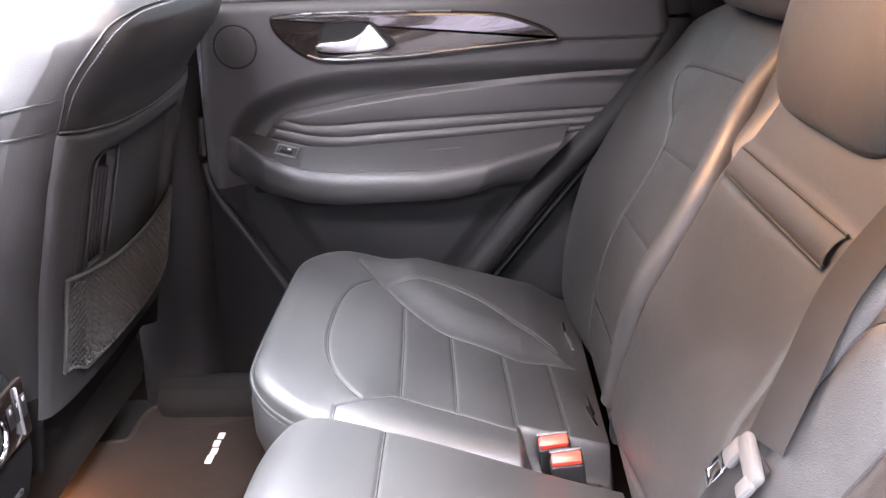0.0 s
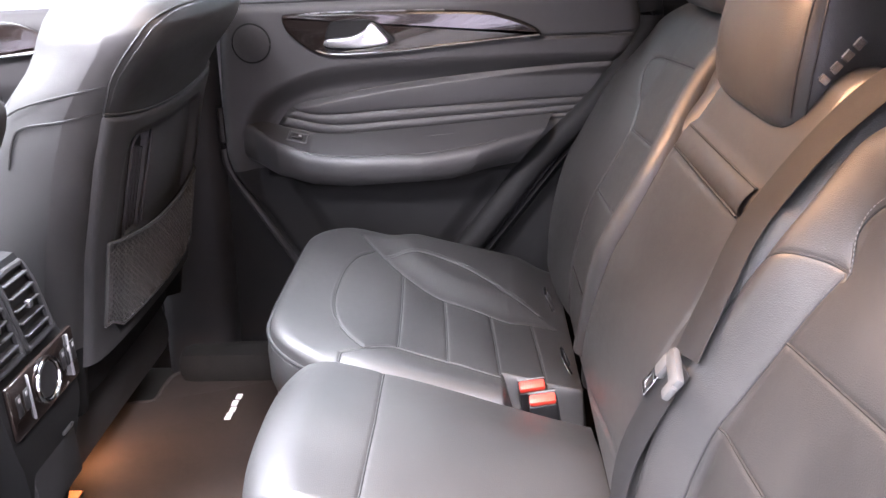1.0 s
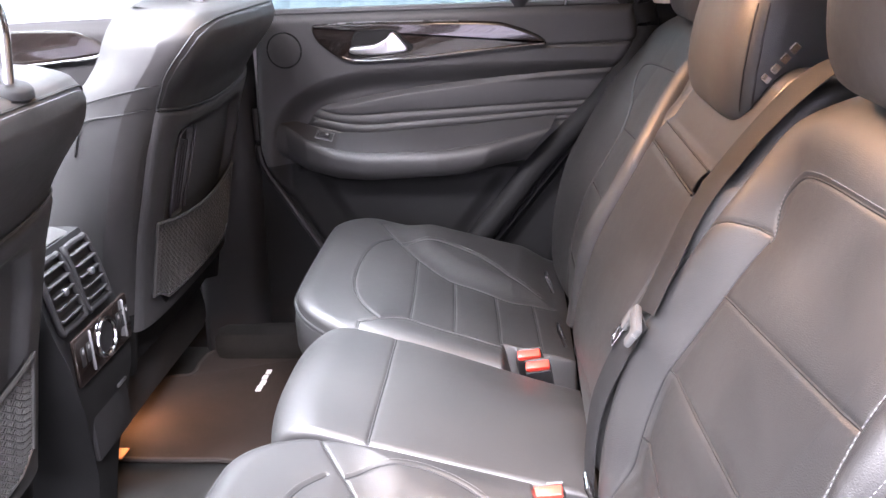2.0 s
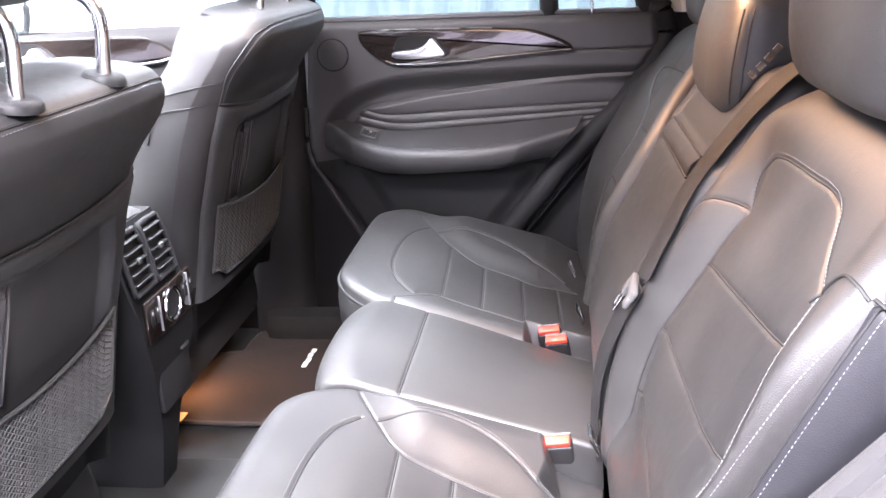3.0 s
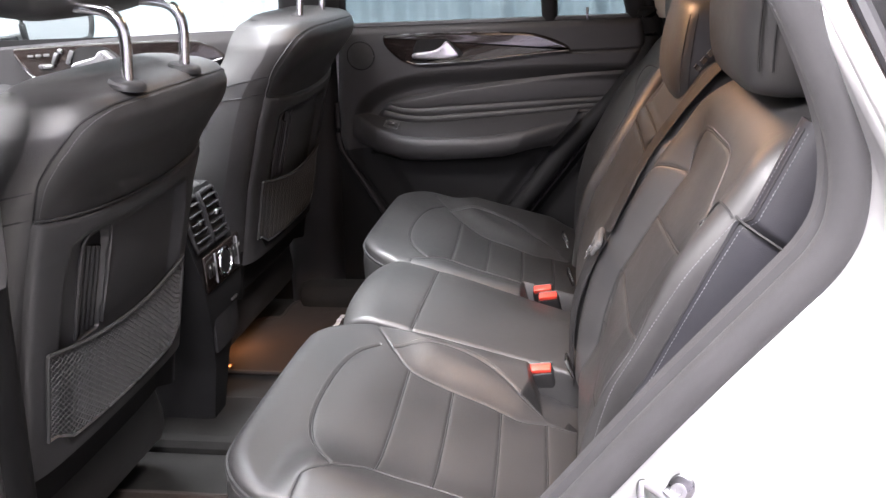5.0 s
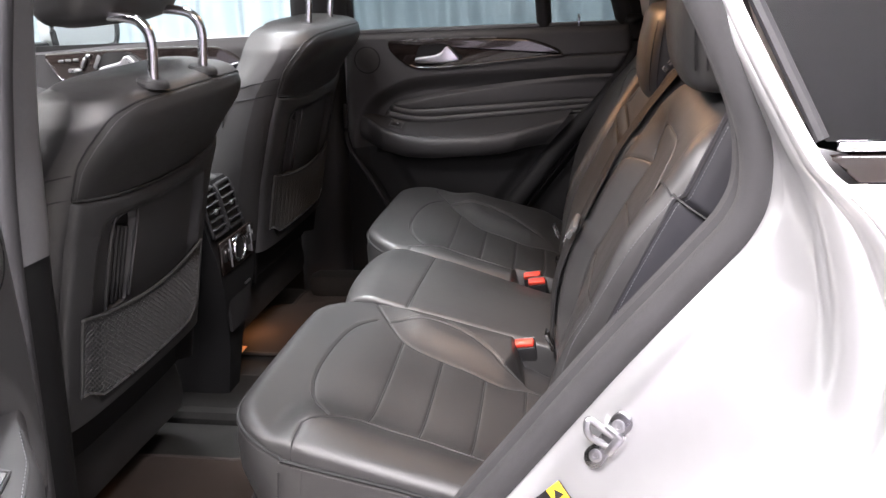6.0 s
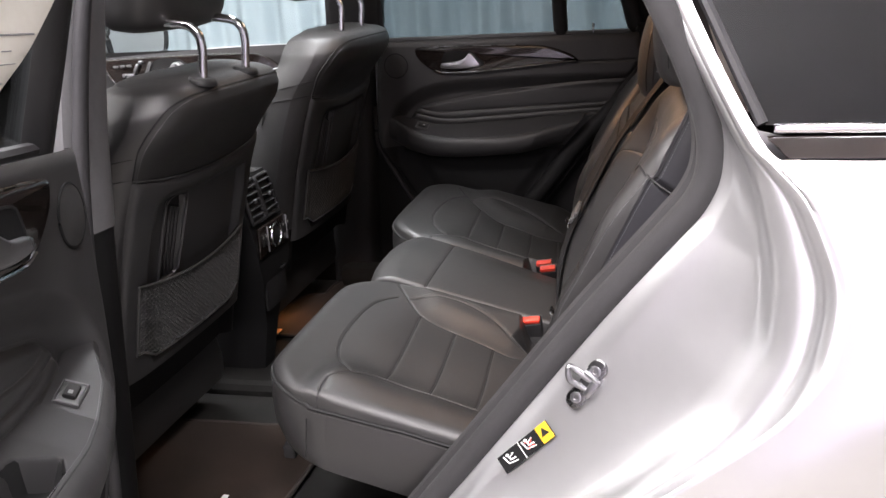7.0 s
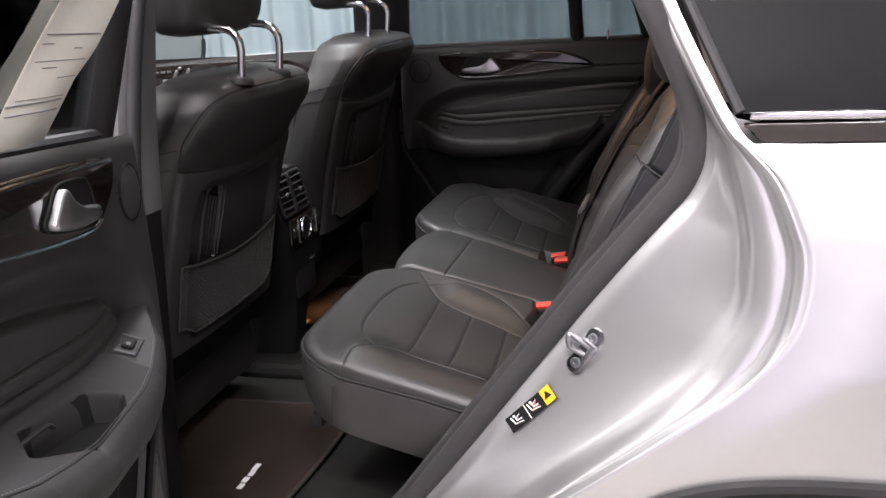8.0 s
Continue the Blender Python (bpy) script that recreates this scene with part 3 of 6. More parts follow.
def middle_back(parent):
    y0, y1, z0, z1 = -0.192, 0.205, 0.765, 1.262
    pull = [np.array([(-0.115, 1.105), (0.03, 1.098), (0.165, 1.100)]), np.array([(-0.115, 1.132), (0.03, 1.126), (0.168, 1.127)])]
    ridge = curve([(0.185, 0.80), (0.165, 0.94), (0.172, 1.03), (0.186, 1.11), (0.205, 1.24)], 8)
    ridge2 = curve([(-0.155, 0.86), (-0.150, 1.0), (-0.14, 1.12), (-0.13, 1.24)], 8)
    foot = curve([(0.19, 0.79), (0.14, 0.785), (0.02, 0.81), (-0.06, 0.825), (-0.15, 0.83)], 8)
    seams = [*pull, ridge, ridge2, foot]

    def lo(a):
        return np.full(np.shape(a), z0)

    def hi(a):
        return np.full(np.shape(a), z1)

    def H(A, B):
        A, B = np.asarray(A, float), np.asarray(B, float)
        h = 0.014 + seams_relief(A, B, seams, 0.0020, 0.0036, 0.0028, 0.013)
        h = h - 0.006 * sstep(B, 1.128, 1.14)
        h = h - edge_roll(np.minimum(A - y0, y1 - A), 0.03) - edge_roll(z1 - B, 0.04) - edge_roll(B - z0, 0.03) * 0.7
        return h

    mk("backrest", pad(y0, y1, lo, hi, 120, 150, H, back_place, -0.08, 0.003), LEATHER, parent)
    rows = []
    for k in range(12):
        t = k / 11
        rows.append([tuple(back_place(np.array(y), np.array(1.103 + 0.025 * t), np.array(0.0165 + 0.004 * math.sin(math.pi * t) ** 0.7))) for y in np.linspace(-0.112, 0.165, 24)])
    front = loft(rows, caps=False, closed=False)
    back = [tuple(np.array(p) + np.array((0.004, 0, -0.003))) for p in front[0]]
    n = len(front[0])
    mk("pull_strap", (front[0] + back, front[1] + [tuple(i + n for i in q) for q in front[1]]), LEATHER, parent, "folded leather pull loop")
    for zz in (1.1015, 1.1295):
        mk("seam", tube([back_place(np.array(y), np.array(zz), np.array(0.0172)) for y in np.linspace(-0.114, 0.166, 20)], 0.0016, 5), SEAM, parent)
    # rolled flank of the folding armrest beside the far seat
    line = [back_place(np.array(y), np.array(z), np.array(h)) for y, z, h in ((0.198, 0.80, 0.006), (0.186, 0.94, 0.012), (0.194, 1.03, 0.012), (0.212, 1.09, 0.010), (0.262, 1.165, 0.006), (0.285, 1.22, -0.006))]
    mk("flank_roll", tube(curve(line, 10), 0.020, 12), LEATHER, parent, "rolled leather edge beside the armrest")


middle_back(rear_mid)


def headrest(parent, y, z_bottom, z_top, width, x_front, thick, tilt=24.0, mark=False):
    """A cushion-shaped head restraint, leaning like the backrest, with a stitched side panel."""
    rings = []
    n = 44
    for k in range(n + 1):
        t = k / n
        z = z_bottom + (z_top - z_bottom) * t
        e = (1 - abs(2 * t - 1) ** 7.0) ** 0.36 if 0 < t < 1 else 0.0
        w = 0.5 * width * (0.93 + 0.07 * math.sin(math.pi * t)) * (0.76 + 0.24 * e)
        d = 0.5 * thick * (0.46 + 0.54 * e) * (0.90 + 0.12 * math.sin(math.pi * min(1, t * 1.2)))
        xc = x_front + 0.5 * thick + math.tan(radians(tilt)) * (z - z_bottom)
        ring = []
        for q in range(48):
            a = 2 * math.pi * q / 48
            ca, sa = math.cos(a), math.sin(a)
            p = 4.6
            r = (abs(ca) ** p + abs(sa) ** p) ** (-1 / p)
            ring.append((xc + d * r * ca, y + w * r * sa, z))
        rings.append(ring)
    hr = mk("headrest", loft(rings), LEATHER, parent, "rounded black leather head restraint", sharp=70)
    for off in (-0.30, -0.42):
        line = []
        for k in range(6, n - 5):
            t = k / n
            z = z_bottom + (z_top - z_bottom) * t
            e = (1 - abs(2 * t - 1) ** 7.0) ** 0.36
            xc = x_front + 0.5 * thick + math.tan(radians(tilt)) * (z - z_bottom)
            d = 0.5 * thick * (0.46 + 0.54 * e) * (0.90 + 0.12 * math.sin(math.pi * min(1, t * 1.2)))
            w = 0.5 * width * (0.93 + 0.07 * math.sin(math.pi * t)) * (0.76 + 0.24 * e)
            ca = off * 1.6
            sa = (1 - abs(ca) ** 4.6) ** (1 / 4.6)
            line.append((xc + d * ca, y - w * sa - 0.0012, z))
        mk("seam", tube([(p[0] - 0.006, p[1] + 0.0008, p[2]) for p in line], 0.0013, 5), SEAM, hr)
    for dy in (-0.055, 0.055):
        mk("post", tube([(x_front + 0.6 * thick, y + dy, z_bottom - 0.11), (x_front + 0.5 * thick, y + dy, z_bottom + 0.03)], 0.006, 12), CHROME, parent, "chrome post")
    if mark:
        for k in range(4):
            at = Matrix.Translation((x_front + 0.046 + 0.0095 * k, y - 0.5 * width * (0.93 + 0.07 * math.sin(math.pi * (0.30 + 0.05 * k))) - 0.0006, z_bottom + 0.062 + 0.0110 * k)) @ pose(0, 0, 0, 0, -50, 0)
            g = rbox(0.0115 if k else 0.0085, 0.0024, 0.0100 if k else 0.012, 0.0012, (0, 0, 0), at, 1)
            mk("emblem_bar", g, CHROME, hr, "small silver emblem shape", smooth=False)
    return hr


headrest(rear_near, -0.420, 1.262, 1.51, 0.335, 0.372, 0.155, 2)
headrest(rear_far, 0.450, 1.250, 1.49, 0.300, 0.380, 0.14, 7, True)
headrest(rear_mid, 0.053, 1.178, 1.345, 0.290, 0.345, 0.140, 4, True)

# ---- belts and buckles ----
def ribbon(pts, width, thick, across=(0, 1, 0)):
    P = curve(pts, 10)
    T = np.gradient(P, axis=0)
    T /= np.linalg.norm(T, axis=1)[:, None]
    rings = []
    for p, t in zip(P, T):
        a = np.array(across, float)
        a = a - t * (a @ t)
        a /= np.linalg.norm(a)
        n = np.cross(t, a)
        w, h = 0.5 * width, 0.5 * thick
        rings.append([p + a * w * i + n * h * j for i, j in ((-1, -0.6), (-0.97, -1), (0.97, -1), (1, -0.6), (1, 0.6), (0.97, 1), (-0.97, 1), (-1, 0.6))])
    return loft(rings)


belt = thing("seat_belt", None, "black woven middle seat belt lying across the backrest", "seat belt")
mk("webbing", ribbon([(0.470, -0.185, 1.280), (0.421, -0.184, 1.262), (0.374, -0.158, 1.204), (0.315, -0.156, 1.120), (0.278, -0.180, 1.055), (0.250, -0.198, 1.000)], 0.048, 0.0016, (-0.10, 1, 0)), WEB, belt)
mk("lap_webbing", ribbon([(0.246, -0.200, 0.995), (0.220, -0.190, 0.935), (0.201, -0.178, 0.870), (0.194, -0.172, 0.800), (0.194, -0.170, 0.720)], 0.040, 0.0016, (-0.2, 1, 0.1)), WEB, belt)
tm = Matrix.Translation((0.236, -0.203, 0.986)) @ pose(0, 0, 0, 14, 28, 0) @ Matrix.Scale(0.82, 4)
tongue = mk("tongue", join(rbox(0.012, 0.062, 0.020, 0.005, (0, 0, 0.006)), rbox(0.012, 0.022, 0.030, 0.005, (0, 0.024, -0.012)), rbox(0.010, 0.018, 0.022, 0.004, (-0.002, -0.026, -0.006))), GREYPLASTIC, belt, "grey plastic belt tongue")
tongue.matrix_local = tm
mk("tongue_blade", join(rbox(0.003, 0.022, 0.012, 0.001, (0, 0.028, -0.030)), rbox(0.003, 0.006, 0.022, 0.001, (0, 0.018, -0.045)), rbox(0.003, 0.006, 0.022, 0.001, (0, 0.036, -0.045)), rbox(0.003, 0.024, 0.006, 0.001, (0, 0.027, -0.056))), CHROME, tongue, "bright steel blade")


def buckle(x, y, z, yaw, label):
    t = thing("seat_belt_buckle", pose(x, y, z, 22, -8, 0) @ pose(0, 0, 0, 0, 0, yaw + 84), label, "buckle", "rear belt buckles")
    mk("body", rbox(0.024, 0.043, 0.085, 0.006, (0, 0, -0.045)), HARD, t)
    mk("button", rbox(0.016, 0.038, 0.010, 0.003, (-0.001, 0, 0.001)), RED, t, "red release button")
    mk("slot_frame", rbox(0.004, 0.040, 0.005, 0.0012, (0.0115, 0, 0.0)), GREYPLASTIC, t, "pale slot rim")
    return t


buckle(0.141, -0.188, 0.750, 4, "black belt buckle with red release button")
buckle(0.127, 0.186, 0.750, 6, "black belt buckle with red button beside its twin")
buckle(0.140, 0.151, 0.748, 6, "black belt buckle with red button beside its twin")

# isofix loops where cushion and backrest meet
for xx, yy, zz in ((0.190, 0.26, 0.765), (0.176, 0.415, 0.80), (0.197, -0.215, 0.785)):
    t = thing("anchor_bar", pose(xx, yy, zz), "small silver child-seat anchor in the seat gap", "anchor", "seat anchors")
    mk("loop", tube([(0, -0.014, -0.03), (-0.012, -0.014, 0.0), (-0.012, 0.014, 0.0), (0, 0.014, -0.03)], 0.003, 8), CHROME, t)

# ---- front seats ----
REAR_Z = [0.50, 0.66, 0.79, 0.95, 1.00, 1.086, 1.15, 1.182, 1.233, 1.259, 1.275, 1.288, 1.296, 1.300]
REAR_X = [-0.565, -0.540, -0.518, -0.486, -0.472, -0.448, -0.424, -0.404, -0.368, -0.359, -0.361, -0.368, -0.382, -0.412]
WIDE_Z = [0.50, 0.70, 0.90, 1.05, 1.18, 1.25, 1.285, 1.300]
WIDE_W = [0.255, 0.262, 0.268, 0.268, 0.262, 0.248, 0.228, 0.195]


def rear_face(y, z, h=0.0):
    """The rear surface of a front seat's back: y from its middle line, h behind the surface."""
    w = np.interp(z, WIDE_Z, WIDE_W)
    u = np.clip(np.abs(y) / w, 0, 1)
    return np.stack([np.interp(z, REAR_Z, REAR_X) + (0.012 + 0.022 * sstep(z, 1.15, 1.25)) * (1 - u ** 2.4) - 0.05 * u ** 12 + h, y + 0 * z, z + 0 * y], -1)


def front_seat(yc, label, lift=0.0, post_x=0.0):
    t = thing("car_seat", pose(0, yc, lift), label, "car seat", "front seats")
    rings = []
    for z in np.concatenate([np.linspace(0.70, 1.24, 44), np.linspace(1.25, 1.300, 14)]):
        w = float(np.interp(z, WIDE_Z, WIDE_W))
        xr = float(np.interp(z, REAR_Z, REAR_X))
        xf = float(np.interp(z, [0.5, 0.8, 1.0, 1.15, 1.24, 1.27, 1.29, 1.30], [-0.72, -0.665, -0.600, -0.545, -0.512, -0.502, -0.490, -0.472]))
        sunk = 0.032 * (1 - float(sstep(z, 1.100, 1.122)))
        ring = []
        for u in np.linspace(-1, 1, 33):
            su = abs(math.sin(u * math.pi / 2))
            ring.append((xr - sunk * (1 - float(sstep(su, 0.76, 0.86))) + (0.012 + 0.022 * float(sstep(z, 1.15, 1.25))) * (1 - su ** 2.4) - 0.05 * su ** 12, w * math.sin(u * math.pi / 2), z))
        for u in np.linspace(1, -1, 25)[1:-1]:
            bol = 0.055 * math.exp(-((abs(u) - 0.82) / 0.16) ** 2)
            ring.append((xf - bol * (1 - 0.9 * float(sstep(z, 1.10, 1.24))) + 0.018 * abs(u) ** 8, w * 0.99 * u, z))
        rings.append(ring)
    # a last narrowing ring closes the crowned top
    for q, dz in ((0.92, 0.004), (0.75, 0.007), (0.45, 0.009), (0.1, 0.010)):
        last = rings[57]
        rings.append([(-0.45 + (p[0] + 0.45) * q, p[1] * q, 1.300 + dz) for p in last])
    mk("backrest", loft(rings[9:]), LEATHER, t, sharp=75)
    mk("lower_back", loft(rings[:10]), DARK, t, "black lower seat-back cover", sharp=75)
    # moulded shell with its recessed pocket field
    def shell_top(y):
        return 1.150 - 0.022 * (1 - (np.abs(y) / 0.236) ** 2)

    Y, q = np.meshgrid(np.linspace(-0.236, 0.236, 130), np.linspace(0, 1, 150), indexing="ij")
    Z = 0.780 + q * (shell_top(Y) - 0.780)
    frame_in = [(-0.178, 0.83), (-0.176, 1.05), (-0.165, 1.098), (-0.14, 1.106), (0.0, 1.100), (0.14, 1.106), (0.165, 1.098), (0.176, 1.05), (0.178, 0.83), (0.15, 0.80), (-0.15, 0.80)]
    H = 0.007 - 0.015 * sstep(inside(Y, Z, frame_in), -0.006, 0.014)
    slot = [(-0.120, 0.94), (-0.123, 1.060), (-0.116, 1.086), (-0.09, 1.092), (-0.062, 1.090), (-0.056, 1.075), (-0.062, 0.94)]
    H = H - 0.016 * sstep(inside(Y, Z, slot), -0.002, 0.005)
    H = H - edge_roll(np.minimum(0.236 - np.abs(Y), shell_top(Y) - Z), 0.012)
    V = rear_face(Y, Z, H).reshape(-1, 3)
    f = grid_faces(130, 150)
    mk("shell", (V, f), SHELL, t, "satin black moulded seat-back shell")
    mk("slot_well", slab(curve(slot, 4, True), lambda u, v, h: tuple(rear_face(np.array(u), np.array(v), np.array(-0.0195 + h))), 0.0012), DARK, t, "black slot behind the rim")
    for k in range(4):
        y = -0.110 + 0.0125 * k
        pts = [rear_face(np.array(y), np.array(z), -0.013) for z in np.linspace(0.945, 1.080 - 0.004 * k, 14)]
        mk("rib", tube(pts, 0.0036, 6, flat=1.0), HARD, t)
    rim = [rear_face(np.array(p[0]), np.array(p[1]), 0.0005 - 0.006) for p in curve([(-0.056, 0.945), (-0.052, 1.072), (-0.060, 1.095), (-0.090, 1.097), (-0.120, 1.091), (-0.128, 1.058), (-0.125, 0.945)], 8)]
    mk("slot_rim", tube(rim, 0.0026, 6), SHELL, t, "thin raised rim")
    # stretched net pocket
    y0, y1, zb, zt = -0.206, 0.188, 0.812, 0.960

    def top_at(y):
        return zt - 0.018 * (1 - ((y + 0.012) / 0.192) ** 2)

    def bot_at(y):
        return zb + 0.02 * sstep(np.abs(y), 0.15, 0.192)

    def net_p(u, v, h=0.010):
        y = y0 + (y1 - y0) * u
        z = bot_at(y) + (top_at(y) - bot_at(y)) * v
        return rear_face(np.array(y), np.array(z), np.array(h + 0.006 * math.sin(math.pi * float(u))))

    cords = []
    nu, nv = 34, 15
    for i in range(-nv, nu + 1):
        for dirn in (1, -1):
            pts = []
            for k in range(nv + 1):
                uu = (i + k) / nu if dirn > 0 else (i + nv - k) / nu
                if 0 <= uu <= 1:
                    pts.append(net_p(uu, k / nv, 0.010 + 0.0006 * dirn * (-1) ** (i + k)))
            if len(pts) > 1:
                cords.append(tube(pts, 0.00115, 4))
    mk("pocket_net", join(*cords), NET, t, "diamond-mesh elastic net pocket", kind="stuff")
    back_cloth = np.array([[net_p(u, v, 0.004) for v in np.linspace(0, 1, 6)] for u in np.linspace(0, 1, 24)]).reshape(-1, 3)
    mk("pocket_cloth", (back_cloth, grid_faces(24, 6)), WEB, t, "dark cloth behind the net")
    edge = [net_p(0, v, 0.011) for v in np.linspace(0, 1, 8)] + [net_p(u, 1, 0.012) for u in np.linspace(0, 1, 24)] + [net_p(1, v, 0.011) for v in np.linspace(1, 0, 8)]
    mk("net_hem", tube(edge, 0.0030, 6), NET, t, "elastic hem")
    low = [net_p(u, 0, 0.010) for u in np.linspace(0, 1, 24)]
    mk("net_foot", tube(low, 0.0022, 6), SATIN, t, "thin pale lower edge")
    # seams and stitches of the leather wrap
    half = [(0.233, 1.150), (0.240, 1.19), (0.238, 1.215), (0.232, 1.238), (0.217, 1.260), (0.188, 1.273), (0.150, 1.2785), (0.06, 1.281), (0.0, 1.2812)]
    full = curve([(-a, b) for a, b in half] + half[::-1][1:], 8)
    mk("welt", tube([rear_face(np.array(a), np.array(b), 0.0003) for a, b in full], 0.0016, 5), SEAM, t)
    side_rows = [rear_face(np.array(a * (1 - 0.006 / max(abs(a), 0.02))), np.array(b - 0.004), 0.0012) for a, b in full]
    mk("stitching", stitches(np.array(side_rows), 0.0046, 0.0027, 0.00045), STITCH, t, kind="stuff")
    base_seam = [rear_face(np.array(yy), np.array(float(shell_top(yy)) + 0.001), 0.003) for yy in np.linspace(-0.235, 0.235, 40)]
    mk("welt", tube(base_seam, 0.0018, 6), SHELL, t)
    # two seams run forward over each flank
    def flank_y(x, z):
        w, back = float(np.interp(z, WIDE_Z, WIDE_W)), float(np.interp(z, REAR_Z, REAR_X)) - 0.05
        if x > back:
            return w * min(1.0, max(0.02, (back + 0.05 - x) / 0.05) ** (1 / 12))
        return w * (1 - 0.092 * (back - x) / 0.108)

    for s in (-1, 1):
        for run in ([(-0.411, 1.190), (-0.467, 1.181), (-0.529, 1.166), (-0.560, 1.152)], [(-0.419, 1.156), (-0.481, 1.148), (-0.535, 1.139), (-0.552, 1.120), (-0.563, 1.085)]):
            line = [(x, s * (flank_y(x, z) + 0.0006), z) for x, z in curve(run, 8)]
            mk("side_seam", tube(line, 0.0016, 5), SEAM, t)
    # cushion, plinth, rails
    def lo(a):
        return np.full(np.shape(a), -1.02)

    def hi(a):
        return np.full(np.shape(a), -0.60)

    def Hc(A, B):
        A, B = np.asarray(A, float), np.asarray(B, float)
        return 0.02 + 0.035 * np.exp(-((np.abs(A) - 0.21) / 0.06) ** 2) - edge_roll(np.minimum(0.262 - np.abs(A), B + 1.02), 0.05)

    def cp(A, B, h):
        return np.stack([B + 0 * h, A + 0 * h, 0.66 - 0.16 * (B + 0.6) + h], -1)

    mk("cushion", pad(-0.262, 0.262, lo, hi, 50, 40, Hc, cp, -0.10), LEATHER, t)
    mk("plinth", rbox(0.34, 0.44, 0.12, 0.03, (-0.90, 0, 0.565)), DARK, t)
    for s in (-1, 1):
        mk("rail", rbox(0.40, 0.035, 0.028, 0.004, (-0.92, s * 0.20, 0.500)), HARD, t, "black seat rail")
    # head restraint on two bent posts
    for dy in (-0.116, 0.048):
        bend = [(-0.350, 1.265), (-0.346, 1.31), (-0.342, 1.348), (-0.347, 1.370), (-0.366, 1.384), (-0.42, 1.392)]
        mk("post", tube(curve([(x + post_x, dy, z) for x, z in bend], 10), 0.0075, 14, up=(0, 1, 0)), CHROME, t, "bent chrome post")
        disc = lambda r, h: [(-0.348 + post_x + r * 0.022 * math.cos(a), dy + r * 0.026 * math.sin(a), 1.3000 + h - 0.22 * r * 0.022 * math.cos(a)) for a in np.linspace(0, 2 * math.pi, 28, endpoint=False)]
        mk("collar", loft([disc(1.0, -0.010), disc(1.0, -0.004), disc(0.88, -0.0005), disc(0.5, 0.0005), disc(0.3, 0.0)]), HARD, t, "flat oval black post collar")
    hr = []
    for k in range(31):
        q = k / 30
        z = 1.375 + 0.21 * q
        e = (1 - abs(2 * q - 1) ** 4.5) ** 0.4 if 0 < q < 1 else 0
        w, d = 0.156 * (0.62 + 0.38 * e), 0.062 * (0.35 + 0.65 * e)
        hr.append([(-0.446 + post_x + 0.10 * (z - 1.38) + d * (abs(math.cos(a)) ** 0.6) * (1 if math.cos(a) > 0 else -1), -0.034 + w * (abs(math.sin(a)) ** 0.6) * (1 if math.sin(a) > 0 else -1), z) for a in np.linspace(0, 2 * math.pi, 40, endpoint=False)])
    mk("headrest", loft(hr), LEATHER, t, "rounded black leather head restraint", sharp=70)
    return t


front_seat(-0.408, "black leather front seat with net pocket and chrome headrest posts")
front_seat(0.400, "black leather front seat with net pocket beside the closed doors", 0.024, -0.034)

# ---- centre console ----
console = thing("center_console", pose(-0.030, 0.020, -0.011), "dark console end with air vents and a silver-ringed dial", "car console")


def con_x(z):
    return float(np.interp(z, [0.50, 0.80, 0.88, 1.0, 1.03, 1.06], [-0.530, -0.476, -0.476, -0.500, -0.512, -0.55]))


rings = []
for z in np.linspace(0.505, 1.03, 28):
    w = float(np.interp(z, [0.5, 0.66, 0.82, 0.92, 1.0, 1.05], [0.026, 0.036, 0.088, 0.092, 0.084, 0.078]))
    c = float(np.interp(z, [0.82, 0.95], [-0.004, -0.021]))
    x = con_x(z)
    rings.append([(x, c + y, z) for y in np.linspace(-w, w, 9)] + [(x - 0.02, c + w + 0.004, z), (-1.15, c + w + 0.004, z), (-1.15, c - w - 0.004, z), (x - 0.02, c - w - 0.004, z)])
mk("body", loft(rings), DARK, console, sharp=50)
arm = []
for x in np.linspace(-1.05, -0.515, 24):
    e = math.sqrt(max(0.0, 1 - ((x + 0.785) / 0.275) ** 8))
    arm.append([(x, -0.021 + 0.080 * math.cos(a), 1.020 + (0.034 * math.sin(a) if math.sin(a) > 0 else 0.02 * math.sin(a)) * e) for a in np.linspace(0, 2 * math.pi, 28, endpoint=False)])
mk("armrest", loft(arm), LEATHER, console, "padded leather armrest lid")


def con_pt(y, z, h):
    return (con_x(z) + h, y, z)


for y0, y1 in ((-0.096, -0.027), (-0.016, 0.053)):
    fr = curve([(y0, 0.935), (y0 + 0.002, 1.012), (y0 + 0.012, 1.020), (y1 - 0.012, 1.020), (y1 - 0.002, 1.012), (y1, 0.935), (y1 - 0.01, 0.928), (y0 + 0.01, 0.928)], 4, True)
    vent = mk("vent", tube([con_pt(y, z, 0.006) for y, z in fr], 0.005, 8, True), HARD, console, "black slatted air vent")
    mk("well", slab(fr, lambda u, v, h: con_pt(u, v, 0.001 + h), 0.001), BLACK, vent)
    for k in range(5):
        z = 0.943 + 0.0165 * k
        mk("slat", rbox(0.012, y1 - y0 - 0.012, 0.004, 0.0012, (con_x(z) + 0.007, 0.5 * (y0 + y1), z), None, 1), HARD, vent)
    mk("slider", rbox(0.008, 0.010, 0.010, 0.002, (con_x(0.976) + 0.012, 0.5 * (y0 + y1), 0.976)), SATIN, vent, "small silver slider")
mk("panel", rbox(0.008, 0.176, 0.074, 0.004, (con_x(0.875) + 0.003, -0.004, 0.878)), GLOSS, console, "gloss black control panel")
ringc = [(con_x(0.88) + 0.010, -0.004 + 0.028 * math.cos(a), 0.880 + 0.028 * math.sin(a)) for a in np.linspace(0, 2 * math.pi, 40, endpoint=False)]
